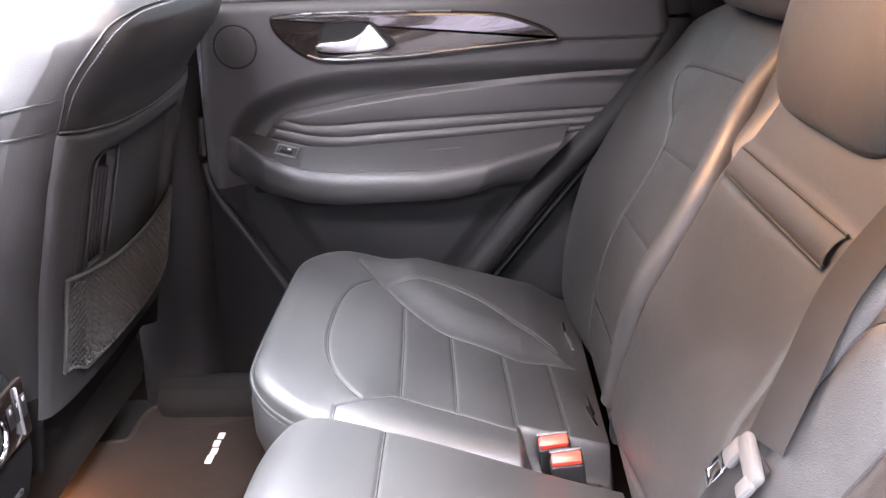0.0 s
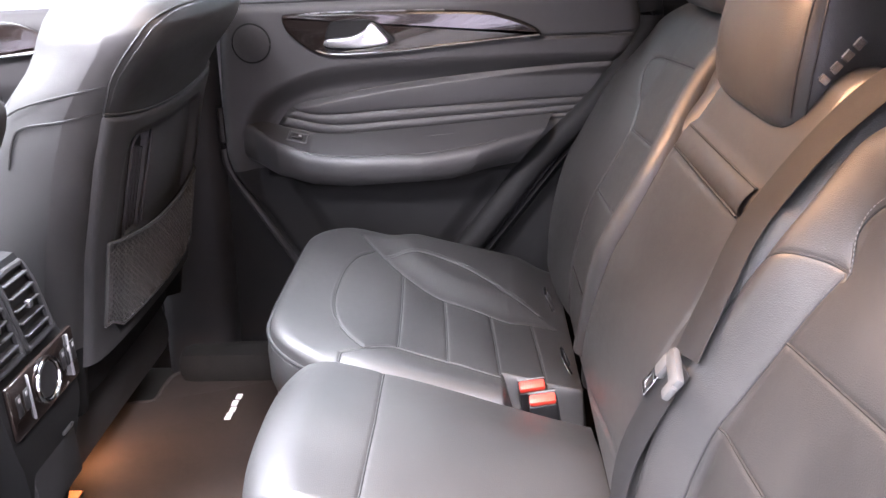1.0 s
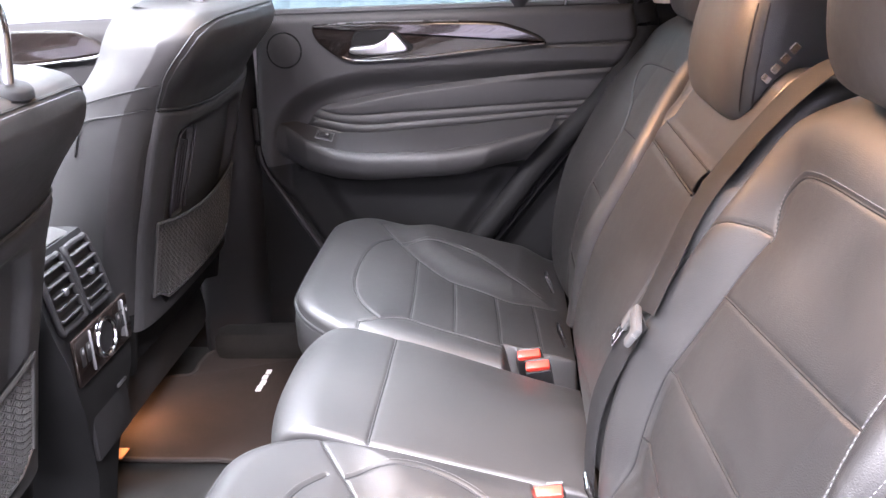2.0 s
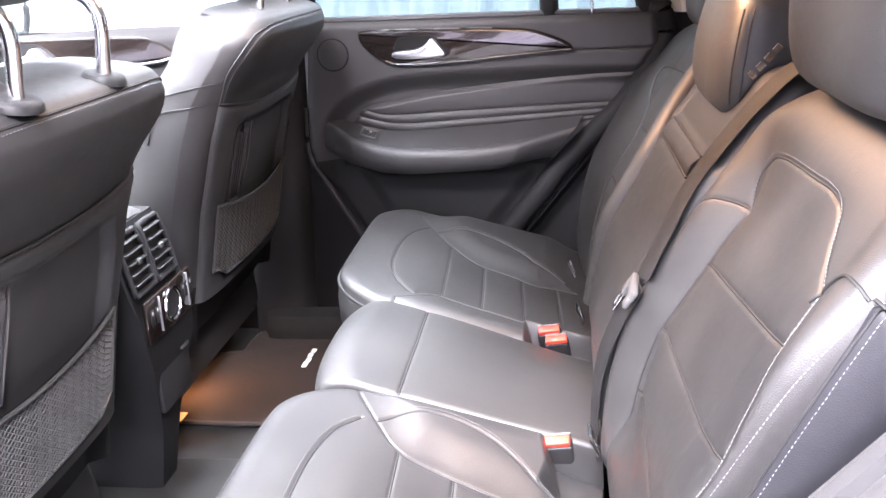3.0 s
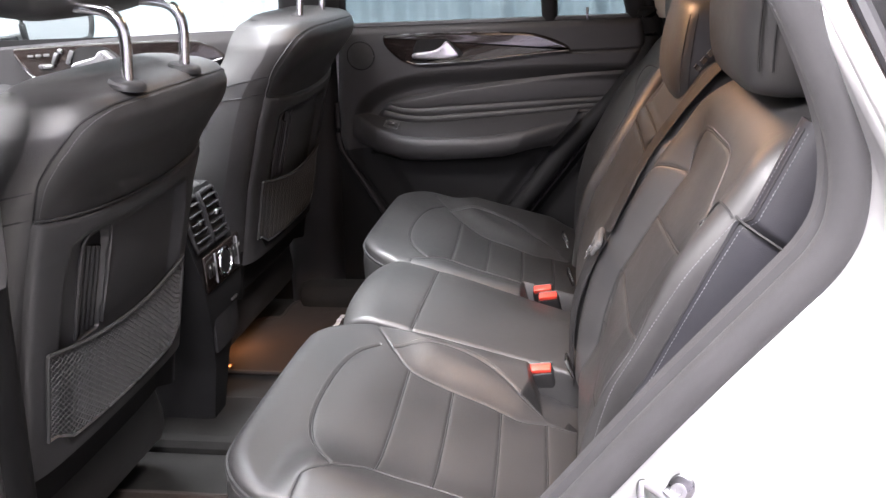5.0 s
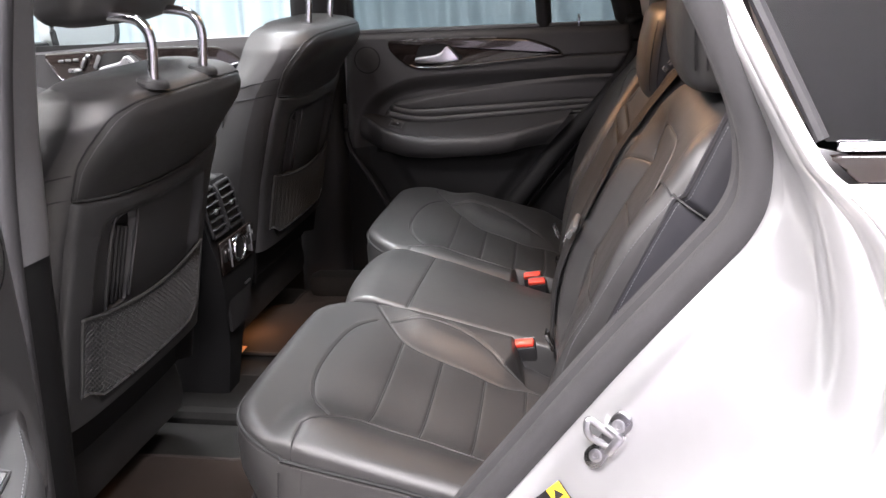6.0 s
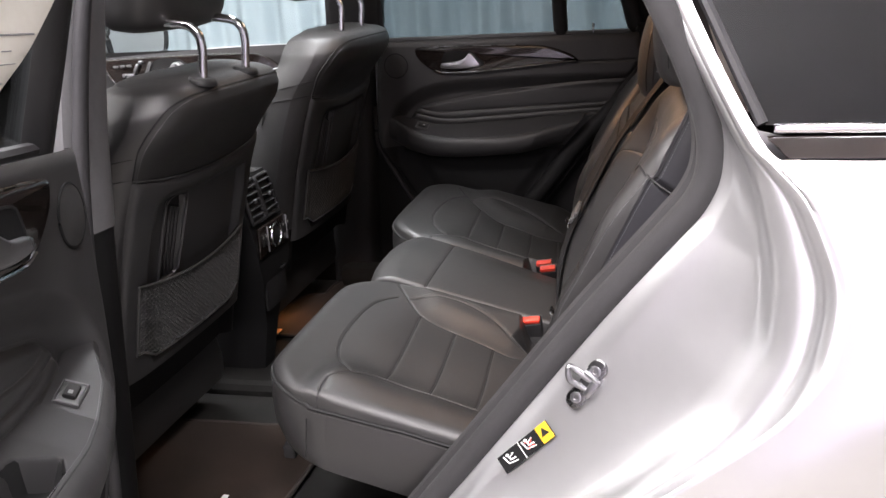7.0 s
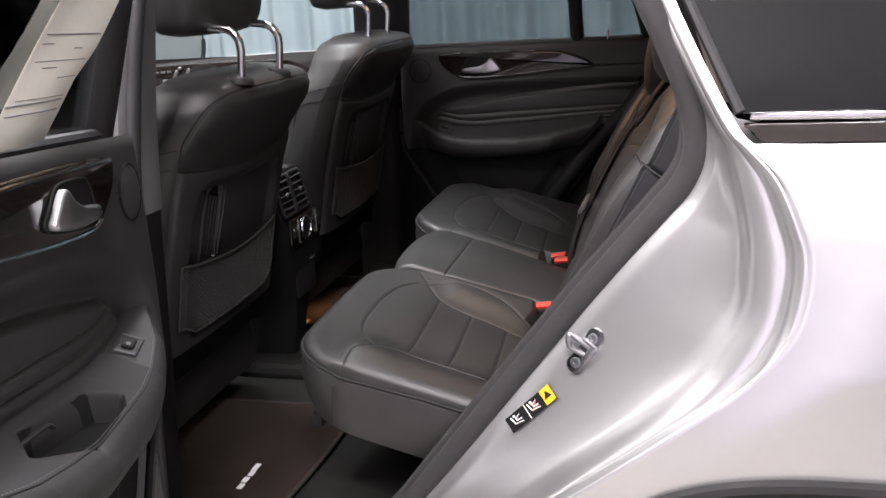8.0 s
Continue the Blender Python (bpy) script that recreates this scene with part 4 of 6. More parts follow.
mk("dial_ring", tube(ringc, 0.0032, 8, True, up=(1, 0, 0)), CHROME, console, "silver dial ring")
mk("dial", loft([[(con_x(0.88) + hx, -0.004 + r * math.cos(a), 0.88 + r * math.sin(a)) for a in np.linspace(0, 2 * math.pi, 32, endpoint=False)] for r, hx in ((0.024, 0.004), (0.023, 0.009), (0.019, 0.010), (0.005, 0.0105))]), HARD, console, "round black dial")
for y in (-0.060, 0.050):
    mk("chrome_bar", rbox(0.004, 0.003, 0.062, 0.001, (con_x(0.88) + 0.008, y + 0.012, 0.880), None, 1), GREYTRIM, console, "thin silver bar")
for y in (-0.074, -0.056, 0.044, 0.060, 0.074):
    mk("button", rbox(0.003, 0.012, 0.028, 0.001, (con_x(0.885) + 0.0075, y, 0.882)), HARD, console)
    mk("button_mark", rbox(0.001, 0.005, 0.006, 0.0004, (con_x(0.885) + 0.0092, y, 0.890), None, 1), INK, console, "small pale mark")
mk("lower_flap", rbox(0.010, 0.12, 0.11, 0.008, (con_x(0.74) + 0.001, 0, 0.755)), HARD, console)
mk("flap_grip", rbox(0.004, 0.030, 0.005, 0.0015, (con_x(0.79) + 0.009, 0.02, 0.792)), SATIN, console, "thin silver grip")

# ---- cabin floor and mats ----
car = thing("car", None, "silver sport utility car with its rear door open", "car")
mk("floor_pan", join(rbox(2.75, 1.50, 0.06, 0.01, (-0.05, 0, 0.462)), rbox(1.0, 0.20, 0.05, 0.02, (-0.75, 0, 0.50))), CARPET, car, "dark carpeted cabin floor", False)
mk("seat_base", join(rbox(0.30, 1.02, 0.19, 0.02, (0.06, 0.06, 0.58)), rbox(0.10, 1.34, 0.30, 0.02, (0.33, 0, 0.66))), DARK, car, "black carpeted box under the bench", False)


def floor_mat(side, label):
    t = thing("floor_mat", None, label, "floor mat", "floor mats")
    out = [(-0.300, 0.252), (-0.300, 0.640), (-0.335, 0.685), (-0.560, 0.695), (-0.604, 0.688), (-0.613, 0.635), (-0.614, 0.582), (-0.650, 0.572), (-0.674, 0.545), (-0.692, 0.42), (-0.698, 0.32), (-0.688, 0.262), (-0.60, 0.250), (-0.45, 0.250)]
    o = curve(out, 5, True)
    bend = lambda x: 0.4935
    pl = lambda u, v, h: (u, side * v, bend(u) + h)
    # a field that dips and wrinkles slightly, bounded by its binding
    mk("mat_top", slab(o, pl, 0.010, 0.004), MAT, t)
    mk("binding", tube([pl(p[0], p[1], 0.008) for p in o], 0.0052, 7, True), BINDING, t, "stitched mat binding")
    for k in range(4):
        yy = 0.514 + (0.026 if side < 0 else 0.0) + 0.0245 * k
        sl = rbox(0.012, 0.025 if k == 0 else 0.019, 0.003, 0.001, (-0.443 + (0.030 if side < 0 else 0.0) + (0.002 if k % 2 else 0), side * yy, bend(-0.43) + 0.0115), None, 1)
        mk("emblem_bar", sl, WHITE, t, "small silver emblem shape", smooth=False)
    return t


m1 = floor_mat(1, "dark brown velour floor mat with a silver badge")
floor_mat(-1, "dark velour floor mat with a silver badge by the open door")
mk("tag", rbox(0.048, 0.036, 0.003, 0.001, (-0.654, 0.258, 0.508)), ORANGE, m1, "bright orange cloth tag", smooth=False)


# ---- rear doors ----
def door(side, parent):
    """A rear door in the place where it is shut: inner panel, trim, window. side +1: the far one."""
    Z_, XF, XR = [0.56, 0.62, 0.70, 0.772, 0.85, 0.93, 0.976, 1.07, 1.20, 1.262], [-0.20, -0.245, -0.29, -0.332, -0.378, -0.425, -0.438, -0.436, -0.425, -0.415], \
        [-0.13, -0.09, -0.04, 0.021, 0.085, 0.145, 0.188, 0.282, 0.362, 0.352]
    zs = np.concatenate([np.linspace(0.56, 0.90, 50), np.linspace(0.902, 0.985, 34), np.linspace(0.9864, 1.160, 150), np.linspace(1.163, 1.262, 42)])
    ub = np.linspace(0, 1, 230)
    Z = np.repeat(zs[:, None], 230, 1)
    l, r = np.interp(zs, Z_, XF)[:, None], np.interp(zs, Z_, XR)[:, None]
    X = l + (r - l) * ub[None, :]
    pad_edge = curve([(0.40, 1.152), (0.17, 1.155), (-0.09, 1.150), (-0.24, 1.138), (-0.335, 1.105), (-0.385, 1.06), (-0.41, 1.0), (-0.42, 0.93)], 6)
    swoosh = np.vstack([pad_edge, [(-0.42, 0.5), (0.45, 0.5)]])
    ins_top = curve([(0.40, 1.141), (0.17, 1.131), (-0.093, 1.105), (-0.238, 1.082), (-0.301, 1.068), (-0.33, 1.038), (-0.354, 1.005)], 8)
    pleats = [curve(p, 8) for p in ([(-0.307, 1.063), (-0.241, 1.049), (-0.095, 1.055), (0.252, 1.070), (0.33, 1.073)], [(-0.324, 1.049), (-0.225, 1.029), (-0.097, 1.034), (0.247, 1.055), (0.30, 1.058)],
                                    [(-0.338, 1.032), (-0.223, 1.010), (-0.097, 1.016), (0.232, 1.040), (0.28, 1.043)], [(-0.345, 1.012), (-0.245, 0.995), (-0.098, 1.001), (0.202, 1.027), (0.25, 1.03)])]
    belt_seam = np.array([(0.16, 1.187), (0.25, 1.187), (0.40, 1.190)])
    pocket = [(-0.330, 0.93), (-0.235, 0.76), (-0.18, 0.66), (-0.12, 0.66), (-0.02, 0.76), (0.085, 0.90), (0.10, 0.94)]
    D = 0.026 - 0.030 * sstep(inside(X, Z, swoosh), -0.004, 0.045)
    ins_poly = np.vstack([ins_top, [(-0.36, 0.93), (0.30, 0.93)]])
    D = D + 0.008 * sstep(inside(X, Z, ins_poly), 0.0, 0.012)
    dm = np.full(X.shape, 1e9)
    for p in (ins_top, *pleats):
        dm = np.minimum(dm, seg_dist(X, Z, p))
    ins = sstep(inside(X, Z, ins_poly), -0.003, 0.003)
    D = D + ins * (0.0036 * (1 - np.exp(-dm / 0.009)) - 0.0022 * np.exp(-(dm / 0.0024) ** 2))
    dd = seg_dist(X, Z, belt_seam)
    D = D - 0.004 * np.exp(-(dd / 0.0028) ** 2)
    D = D + 0.010 * sstep(inside(X, Z, pocket), -0.006, 0.03) * (1 - sstep(Z, 0.90, 0.94))
    D = D - edge_roll(np.minimum(np.minimum(X - l, r - X), 1.266 - Z), 0.022) * 0.8
    cut = int(np.searchsorted(zs, 0.945))
    P = np.stack([X, side * (0.722 - D), Z], -1)
    mk("door_panel", (P[cut - 1:].reshape(-1, 3), grid_faces(len(zs) - cut + 1, 230)), SOFT, parent, "soft dark inner door panel with flowing pleats")
    mk("lower_panel", (P[:cut].reshape(-1, 3), grid_faces(cut, 230)), DARK, parent, "black moulded lower door panel")
    pt = lambda x, z, d: (x, side * (0.722 - d), z)

    def on_panel(line, lift):
        out = []
        for x, z in line:
            i = min(int(np.searchsorted(zs, z)), len(zs) - 1)
            k = int(np.clip(round((x - l[i, 0]) / (r[i, 0] - l[i, 0]) * 229), 0, 229))
            out.append(pt(x, z, D[i, k] + lift))
        return np.array(out)

    if side < 0:
        for p in (ins_top, *pleats[:3]):
            p = p[p[:, 0] < 0.20]
            mk("stitching", stitches(on_panel(resample(p + np.array((0.0, 0.003)), 0.004), 0.0006), 0.0046, 0.0027, 0.00045), THREAD, parent, "fine thread along the pleats", kind="stuff")
    # armrest: a rolled ledge with a pull cup let into its top
    LX, LZ, BZ = [-0.415, -0.395, -0.335, -0.266, -0.195, 0.007, 0.165, 0.20], [1.020, 1.017, 0.998, 0.980, 0.979, 0.991, 1.008, 1.012], [0.985, 0.968, 0.938, 0.920, 0.916, 0.927, 0.948, 0.955]
    EX, ED = [-0.41, -0.375, -0.364, -0.328, -0.284, -0.216, -0.05, 0.06, 0.172], [0.018, 0.028, 0.036, 0.058, 0.069, 0.083, 0.098, 0.088, 0.055]
    cup_top = [(-0.146, 0.030), (-0.172, 0.056), (-0.150, 0.066), (-0.036, 0.078), (0.013, 0.048), (-0.02, 0.022)]
    rings = []
    for x in np.linspace(-0.410, 0.172, 640 if side < 0 else 300):
        zl, zb, dmax = float(np.interp(x, LX, LZ)), float(np.interp(x, LX, BZ)), float(np.interp(x, EX, ED))
        k = dmax / 0.086
        up = np.array([(d * k, zl + 0.034 - 0.42 * d * k) for d in np.linspace(0.0, 0.072, 64)])
        e = float(up[-1][1])
        rest = np.array([(0.080 * k, e - 0.005), (0.085 * k, e - 0.012), (0.086 * k, e - 0.020), (0.085 * k, 0.5 * (e + zb)), (0.074 * k, zb + 0.010), (0.045 * k, zb + 0.001), (-0.012, zb - 0.004)])
        if side < 0:
            up[:, 1] -= 0.045 * sstep(inside(np.full(64, x), up[:, 0], cup_top), -0.005, 0.004)
        lean = 0.85 * float(sstep(x, -0.02, 0.15))
        rings.append([pt(x + lean * 0.030, zl + 0.030, -0.014)] + [pt(x + lean * (z - zl), z, d) for d, z in np.vstack([up, rest])])
    mk("armrest", loft(rings), SOFT, parent, "padded armrest with a rolled front edge", sharp=60)
    on_top = lambda x, d, h: pt(x, float(np.interp(x, LX, LZ)) + 0.034 - 0.42 * d + h, d)
    co = curve(cup_top, 6, True)
    mid = co.mean(0)
    ringc = lambda k, h: [on_top(mid[0] + k * (p[0] - mid[0]), mid[1] + k * (p[1] - mid[1]), h) for p in co]
    if side < 0:
        mk("pull_cup", loft([ringc(1.10, -0.0015), ringc(1.04, -0.004), ringc(0.92, -0.032), ringc(0.80, -0.034), ringc(0.1, -0.036)], caps=False), DARK, parent, "black lining of the pull cup")
    if side < 0:
        rail = [on_top(x, 0.80 * float(np.interp(x, EX, ED)), 0.0006) for x in np.linspace(-0.36, 0.10, 80)]
        mk("stitching", stitches(rail, 0.0046, 0.0027, 0.00045), STITCH, parent, "fine stitched edge", kind="stuff")
    mk("welt", tube([on_top(x, 0.84 * float(np.interp(x, EX, ED)), 0.0) for x in np.linspace(-0.362, 0.10, 60)], 0.0012, 5), SEAM, parent)
    pull = curve([(-0.066, 0.999), (-0.052, 1.006), (0.01, 1.010), (0.15, 1.017)], 6)
    mk("pull_edge", tube([pt(p[0], p[1], 0.030) for p in pull], 0.0025, 6), SOFT, parent)
    # window switch set into the ledge
    o, ax, ad = (Vector(on_top(-0.292, 0.026, 0.001)), Vector(on_top(-0.280, 0.026, 0)) - Vector(on_top(-0.304, 0.026, 0)), Vector(on_top(-0.292, 0.036, 0)) - Vector(on_top(-0.292, 0.016, 0)))
    ax.normalize()
    up_n = ax.cross(ad).normalized() * (1 if ax.cross(ad).z > 0 else -1)
    ad = up_n.cross(ax)
    sm = Matrix((ax, ad, up_n)).transposed().to_4x4()
    sm.translation = o
    sw = mk("window_switch", rbox(0.034, 0.024, 0.003, 0.001, (0, 0, 0), sm, 1), BLACK, parent, "black window switch in a silver frame")
    bars = [rbox(0.0026, 0.028, 0.0045, 0.001, (sx * 0.018, 0, 0.001), sm, 1) for sx in (-1, 1)] + [rbox(0.036, 0.0022, 0.0045, 0.001, (0, sx * 0.0130, 0.001), sm, 1) for sx in (-1, 1)]
    mk("switch_frame", join(*bars), GREYPLASTIC, sw, "thin silver frame", smooth=False)
    mk("switch_key", rbox(0.022, 0.015, 0.008, 0.003, (-0.001, 0, 0.002), sm), HARD, sw, "black rocker key")
    mk("switch_mark", rbox(0.006, 0.005, 0.0008, 0.0003, (0.004, 0, 0.0062), sm, 1), INK, sw, "pale window symbol", smooth=False)
    # gloss spear with chrome edge, handle cup and handle
    sp = curve([(-0.300, 1.236), (-0.290, 1.208), (-0.248, 1.174), (-0.205, 1.166), (-0.089, 1.168), (0.061, 1.181), (0.150, 1.188), (0.176, 1.191), (0.160, 1.208), (0.111, 1.228), (0.060, 1.238), (-0.085, 1.243), (-0.22, 1.244), (-0.285, 1.243)], 6, True)
    spear = mk("trim_spear", slab(sp, lambda u, v, h: pt(u, v, 0.020 + h), 0.016, 0.007), GLOSS, parent, "gloss black spear-shaped trim")
    up = [pt(p[0], p[1], 0.033) for p in curve([(-0.296, 1.233), (-0.27, 1.240), (-0.22, 1.2435), (-0.085, 1.2425), (0.0, 1.241)], 8)]
    mk("chrome_line", tube(up, 0.0015, 6), DARKCHROME, spear, "thin chrome line")
    lowl = [pt(p[0], p[1], 0.036) for p in curve([(-0.24, 1.176), (-0.205, 1.168), (-0.089, 1.171), (0.061, 1.183), (0.172, 1.191)], 8)]
    mk("chrome_line", tube(lowl, 0.0022, 6), CHROME, spear, "thin chrome line")
    cup = curve([(-0.222, 1.182), (-0.214, 1.216), (-0.196, 1.228), (-0.135, 1.227), (-0.112, 1.210), (-0.094, 1.192), (-0.110, 1.184), (-0.16, 1.178), (-0.21, 1.175)], 6, True)
    mk("handle_cup", slab(cup, lambda u, v, h: pt(u, v, 0.0365 + h), 0.0008), DARK, spear, "dark recessed handle cup")
    mk("cup_rim", tube([pt(p[0], p[1], 0.0375) for p in cup], 0.0016, 8, True), DARK, spear, "chrome rim")
    hd = curve([(-0.218, 1.183), (-0.16, 1.180), (-0.112, 1.184), (-0.103, 1.191), (-0.112, 1.204), (-0.126, 1.221), (-0.136, 1.223), (-0.148, 1.211), (-0.172, 1.201), (-0.218, 1.196)], 5, True)
    mk("door_handle", slab(hd, lambda u, v, h: pt(u, v, 0.037 + h + 0.004 * math.sin(math.pi * (u + 0.218) / 0.118)), 0.009, 0.004), SATIN, spear, "chrome pull handle with a raised tip")
    # speaker
    ring = lambda rr, d: [pt(-0.362 + rr * math.cos(a), 1.192 + rr * math.sin(a), d) for a in np.linspace(0, 2 * math.pi, 48, endpoint=False)]
    spk = mk("speaker_grille", loft([ring(0.034, 0.022), ring(0.034, 0.028), ring(0.030, 0.0295), ring(0.015, 0.031), ring(0.002, 0.0315)]), SPEAKER, parent, "round speaker grille")
    mk("speaker_rim", tube(ring(0.0355, 0.027), 0.0018, 6, True), DARK, spk)
    # rubber along the edges of the panel
    fr = [(x, side * 0.728, z) for z, x in zip(Z_[:8], XF[:8])]
    mk("edge_strip", tube(curve([(p[0] - 0.006, p[1] - side * 0.012, p[2]) for p in fr], 6), 0.0075, 8), HARD, parent, "black edge strip")
    rr = [(0.365, side * 0.72, 1.262), *[(x + 0.010, side * 0.722, z) for z, x in list(zip(Z_, XR))[::-1]]]
    mk("edge_seal", tube(curve(rr, 10), 0.026, 16), DARK, parent, "black door seal")
    # frame round the window, glass, divider, lock pin
    glass_y = lambda z: side * (0.765 - 0.30 * (z - 1.25))
    outline = [(-0.425, 1.255), (-0.405, 1.60), (0.14, 1.60), (0.30, 1.42), (0.345, 1.255)]
    sill = [(x, glass_y(1.255) - side * 0.012, 1.262) for x in np.linspace(-0.425, 0.352, 12)]
    mk("window_seal", tube(sill, 0.009, 8), RUBBER, parent, "black window seal")
    if side > 0:
        mk("bright_sill", tube([(x, glass_y(1.262), 1.264) for x in np.linspace(-0.42, 0.345, 8)], 0.004, 6), SATIN, parent, "thin bright sill strip")
    fpts = [(x, glass_y(z), z) for x, z in curve([(-0.440, 1.24), (-0.428, 1.45), (-0.395, 1.60), (-0.2, 1.625), (0.10, 1.60), (0.22, 1.52), (0.30, 1.42), (0.350, 1.25)], 8)]
    mk("window_frame", tube(fpts, [0.030] * len(fpts), 10, flat=0.8, up=(0, 1, 0)), HARD, parent, "black window frame")
    mk("divider", tube([(0.124, glass_y(1.25), 1.25), (0.117, glass_y(1.58), 1.58)], 0.021, 12, up=(0, 1, 0)), HARD, parent, "black upright window bar")
    pane = [(x, glass_y(z), z) for x, z in outline]
    pane2 = [(p[0], p[1] + side * 0.004, p[2]) for p in pane]
    g = mk("window_pane", loft([pane, pane2]), REARGLASS, parent, smooth=False)
    g.visible_shadow = False
    mk("lock_pin", join(tube([(0.217, side * 0.742, 1.255), (0.217, side * 0.742, 1.283)], 0.0035, 10), tube([(0.217, side * 0.742, 1.283), (0.217, side * 0.742, 1.290)], [0.0045, 0.003], 10)), CHROME, parent, "small chrome lock pin")
    # outer skin and edge
    zz = [1.245, 1.15, 1.05, 0.95, 0.80, 0.62, 0.50, 0.45]
    yy = [0.80, 0.855, 0.895, 0.918, 0.925, 0.915, 0.90, 0.87]
    R = []
    for z, y in zip(zz, yy):
        x0, x1 = -0.475, float(np.interp(z, [0.45, 0.60, 0.80, 0.95, 1.03, 1.10, 1.2, 1.25], [-0.10, 0.02, 0.33, 0.50, 0.545, 0.545, 0.50, 0.47]))
        R.append([(x, side * y, z) for x in np.linspace(x0, x1, 12)] + [(x, side * 0.742, z) for x in np.linspace(x1 - 0.03, x0 + 0.01, 12)])
    mk("outer_skin", loft(R), PAINT, parent, "silver painted door skin", sharp=30)


far_door = thing("rear_door", None, "shut rear car door with dark pleated panel and gloss trim", "car door", "rear doors")
door(1, far_door)
near_door = thing("rear_door", Matrix.Translation((-0.250, -1.045, 1.207)) @ pose(0, 0, 0, 0, 0, -75) @ pose(0, 0, 0, 0, -5, 0) @ Matrix.Translation((0.362, 0.695, -1.192)),
                  "open rear car door with dark padded panel and silver skin", "car door", "rear doors")
door(-1, near_door)

# ---- car body: door opening, jamb and rear quarter ----
SEAL_C = curve([(0.286, -0.690, 1.590), (0.332, -0.722, 1.490), (0.379, -0.755, 1.399), (0.414, -0.765, 1.325), (0.439, -0.766, 1.257), (0.444, -0.766, 1.200), (0.431, -0.766, 1.158),
                (0.395, -0.766, 1.111), (0.298, -0.766, 0.995), (0.186, -0.766, 0.851), (0.060, -0.766, 0.688), (-0.02, -0.766, 0.585), (-0.09, -0.766, 0.525), (-0.20, -0.766, 0.500), (-0.40, -0.766, 0.498)], 10)
mk("door_seal", join(tube(SEAL_C, 0.0190, 14, up=(0, 1, 0)), tube(SEAL_C + np.array((-0.012, 0.022, 0.010)), 0.012, 8, up=(0, 1, 0))), SEALCLOTH, car, "thick grey flocked door opening seal")

# four pressed lines of the jamb, each from the roof down to the sill
SEAL_SIDE = [(0.303, -0.694, 1.59), (0.380, -0.758, 1.398), (0.450, -0.780, 1.258), (0.463, -0.786, 1.212), (0.462, -0.788, 1.175), (0.444, -0.788, 1.135), (0.415, -0.788, 1.102),
             (0.370, -0.788, 1.050), (0.318, -0.788, 0.985), (0.262, -0.788, 0.912), (0.185, -0.788, 0.812), (0.105, -0.788, 0.708), (0.020, -0.788, 0.610), (-0.090, -0.788, 0.505)]
FIRST_STEP = [(0.310, -0.697, 1.588), (0.388, -0.764, 1.397), (0.456, -0.806, 1.255), (0.478, -0.815, 1.215), (0.492, -0.828, 1.175), (0.503, -0.840, 1.125), (0.510, -0.855, 1.075),
              (0.505, -0.868, 1.012), (0.482, -0.876, 0.962), (0.440, -0.882, 0.902), (0.360, -0.886, 0.828), (0.245, -0.886, 0.735), (0.095, -0.886, 0.615), (-0.060, -0.870, 0.492)]
SECOND_STEP = [(0.318, -0.699, 1.587), (0.395, -0.768, 1.396), (0.465, -0.822, 1.252), (0.490, -0.835, 1.215), (0.520, -0.852, 1.178), (0.540, -0.868, 1.130), (0.553, -0.884, 1.080),
               (0.547, -0.897, 1.022), (0.530, -0.906, 0.972), (0.484, -0.912, 0.912), (0.400, -0.917, 0.843), (0.285, -0.919, 0.755), (0.125, -0.920, 0.640), (-0.040, -0.905, 0.495)]
SKIN_EDGE = [(0.325, -0.700, 1.585), (0.402, -0.772, 1.395), (0.475, -0.830, 1.250), (0.506, -0.848, 1.215), (0.538, -0.868, 1.180), (0.560, -0.888, 1.132), (0.573, -0.902, 1.085),
             (0.567, -0.915, 1.030), (0.549, -0.925, 0.985), (0.502, -0.932, 0.928), (0.415, -0.938, 0.858), (0.300, -0.940, 0.768), (0.140, -0.940, 0.650), (-0.030, -0.925, 0.500)]
cols = [curve(line, 12) for line in (SEAL_SIDE, FIRST_STEP, SECOND_STEP, SKIN_EDGE)]


def jamb_row(i):
    """A stepped section across the jamb, from the seal to the skin, with a raised lip and a gutter."""
    a, b, c, d = (cols[k][i] for k in range(4))
    out = []
    g = float(np.clip((1.59 - a[2]) / 0.32, 0, 1))
    outw = np.array((0, -1, 0))
    s1, s2, s3 = (min(1.0, float(np.linalg.norm(q - p)) / w) * g for p, q, w in ((a, b, 0.10), (b, c, 0.05), (c, d, 0.045)))
    out.append(a + np.array((-0.022, 0.018, 0.006)))
    for t, h in ((0, 0), (0.06, 0.002), (0.14, 0.0), (0.3, -0.006), (0.5, -0.009), (0.7, -0.009), (0.84, -0.010), (0.90, -0.008), (0.97, 0.0)):
        out.append(a + (b - a) * t + outw * h * s1)
    for t, h in ((0, 0.004), (0.2, 0.006), (0.5, 0.004), (0.78, 0.001), (0.92, -0.003)):
        out.append(b + (c - b) * t + outw * h * s2)
    for t, h in ((0, -0.006), (0.08, -0.0065), (0.17, -0.001), (0.24, 0.004), (0.40, 0.007), (0.60, 0.007), (0.80, 0.005), (0.92, 0.003), (1.0, 0.0)):
        out.append(c + (d - c) * t + outw * h * s3)
    low = d[2] < 1.215
    d2 = d + np.array((0.012, -0.004 if low else 0.0, 0.0))
    out.append(d + np.array((0.004, -0.004 if low else -0.001, 0.0)))
    out.append(d2)
    return out


mk("jamb", loft([jamb_row(i) for i in range(len(cols[0]))], caps=False, closed=False), PAINT, car, "silver painted door jamb with pressed steps", sharp=60)


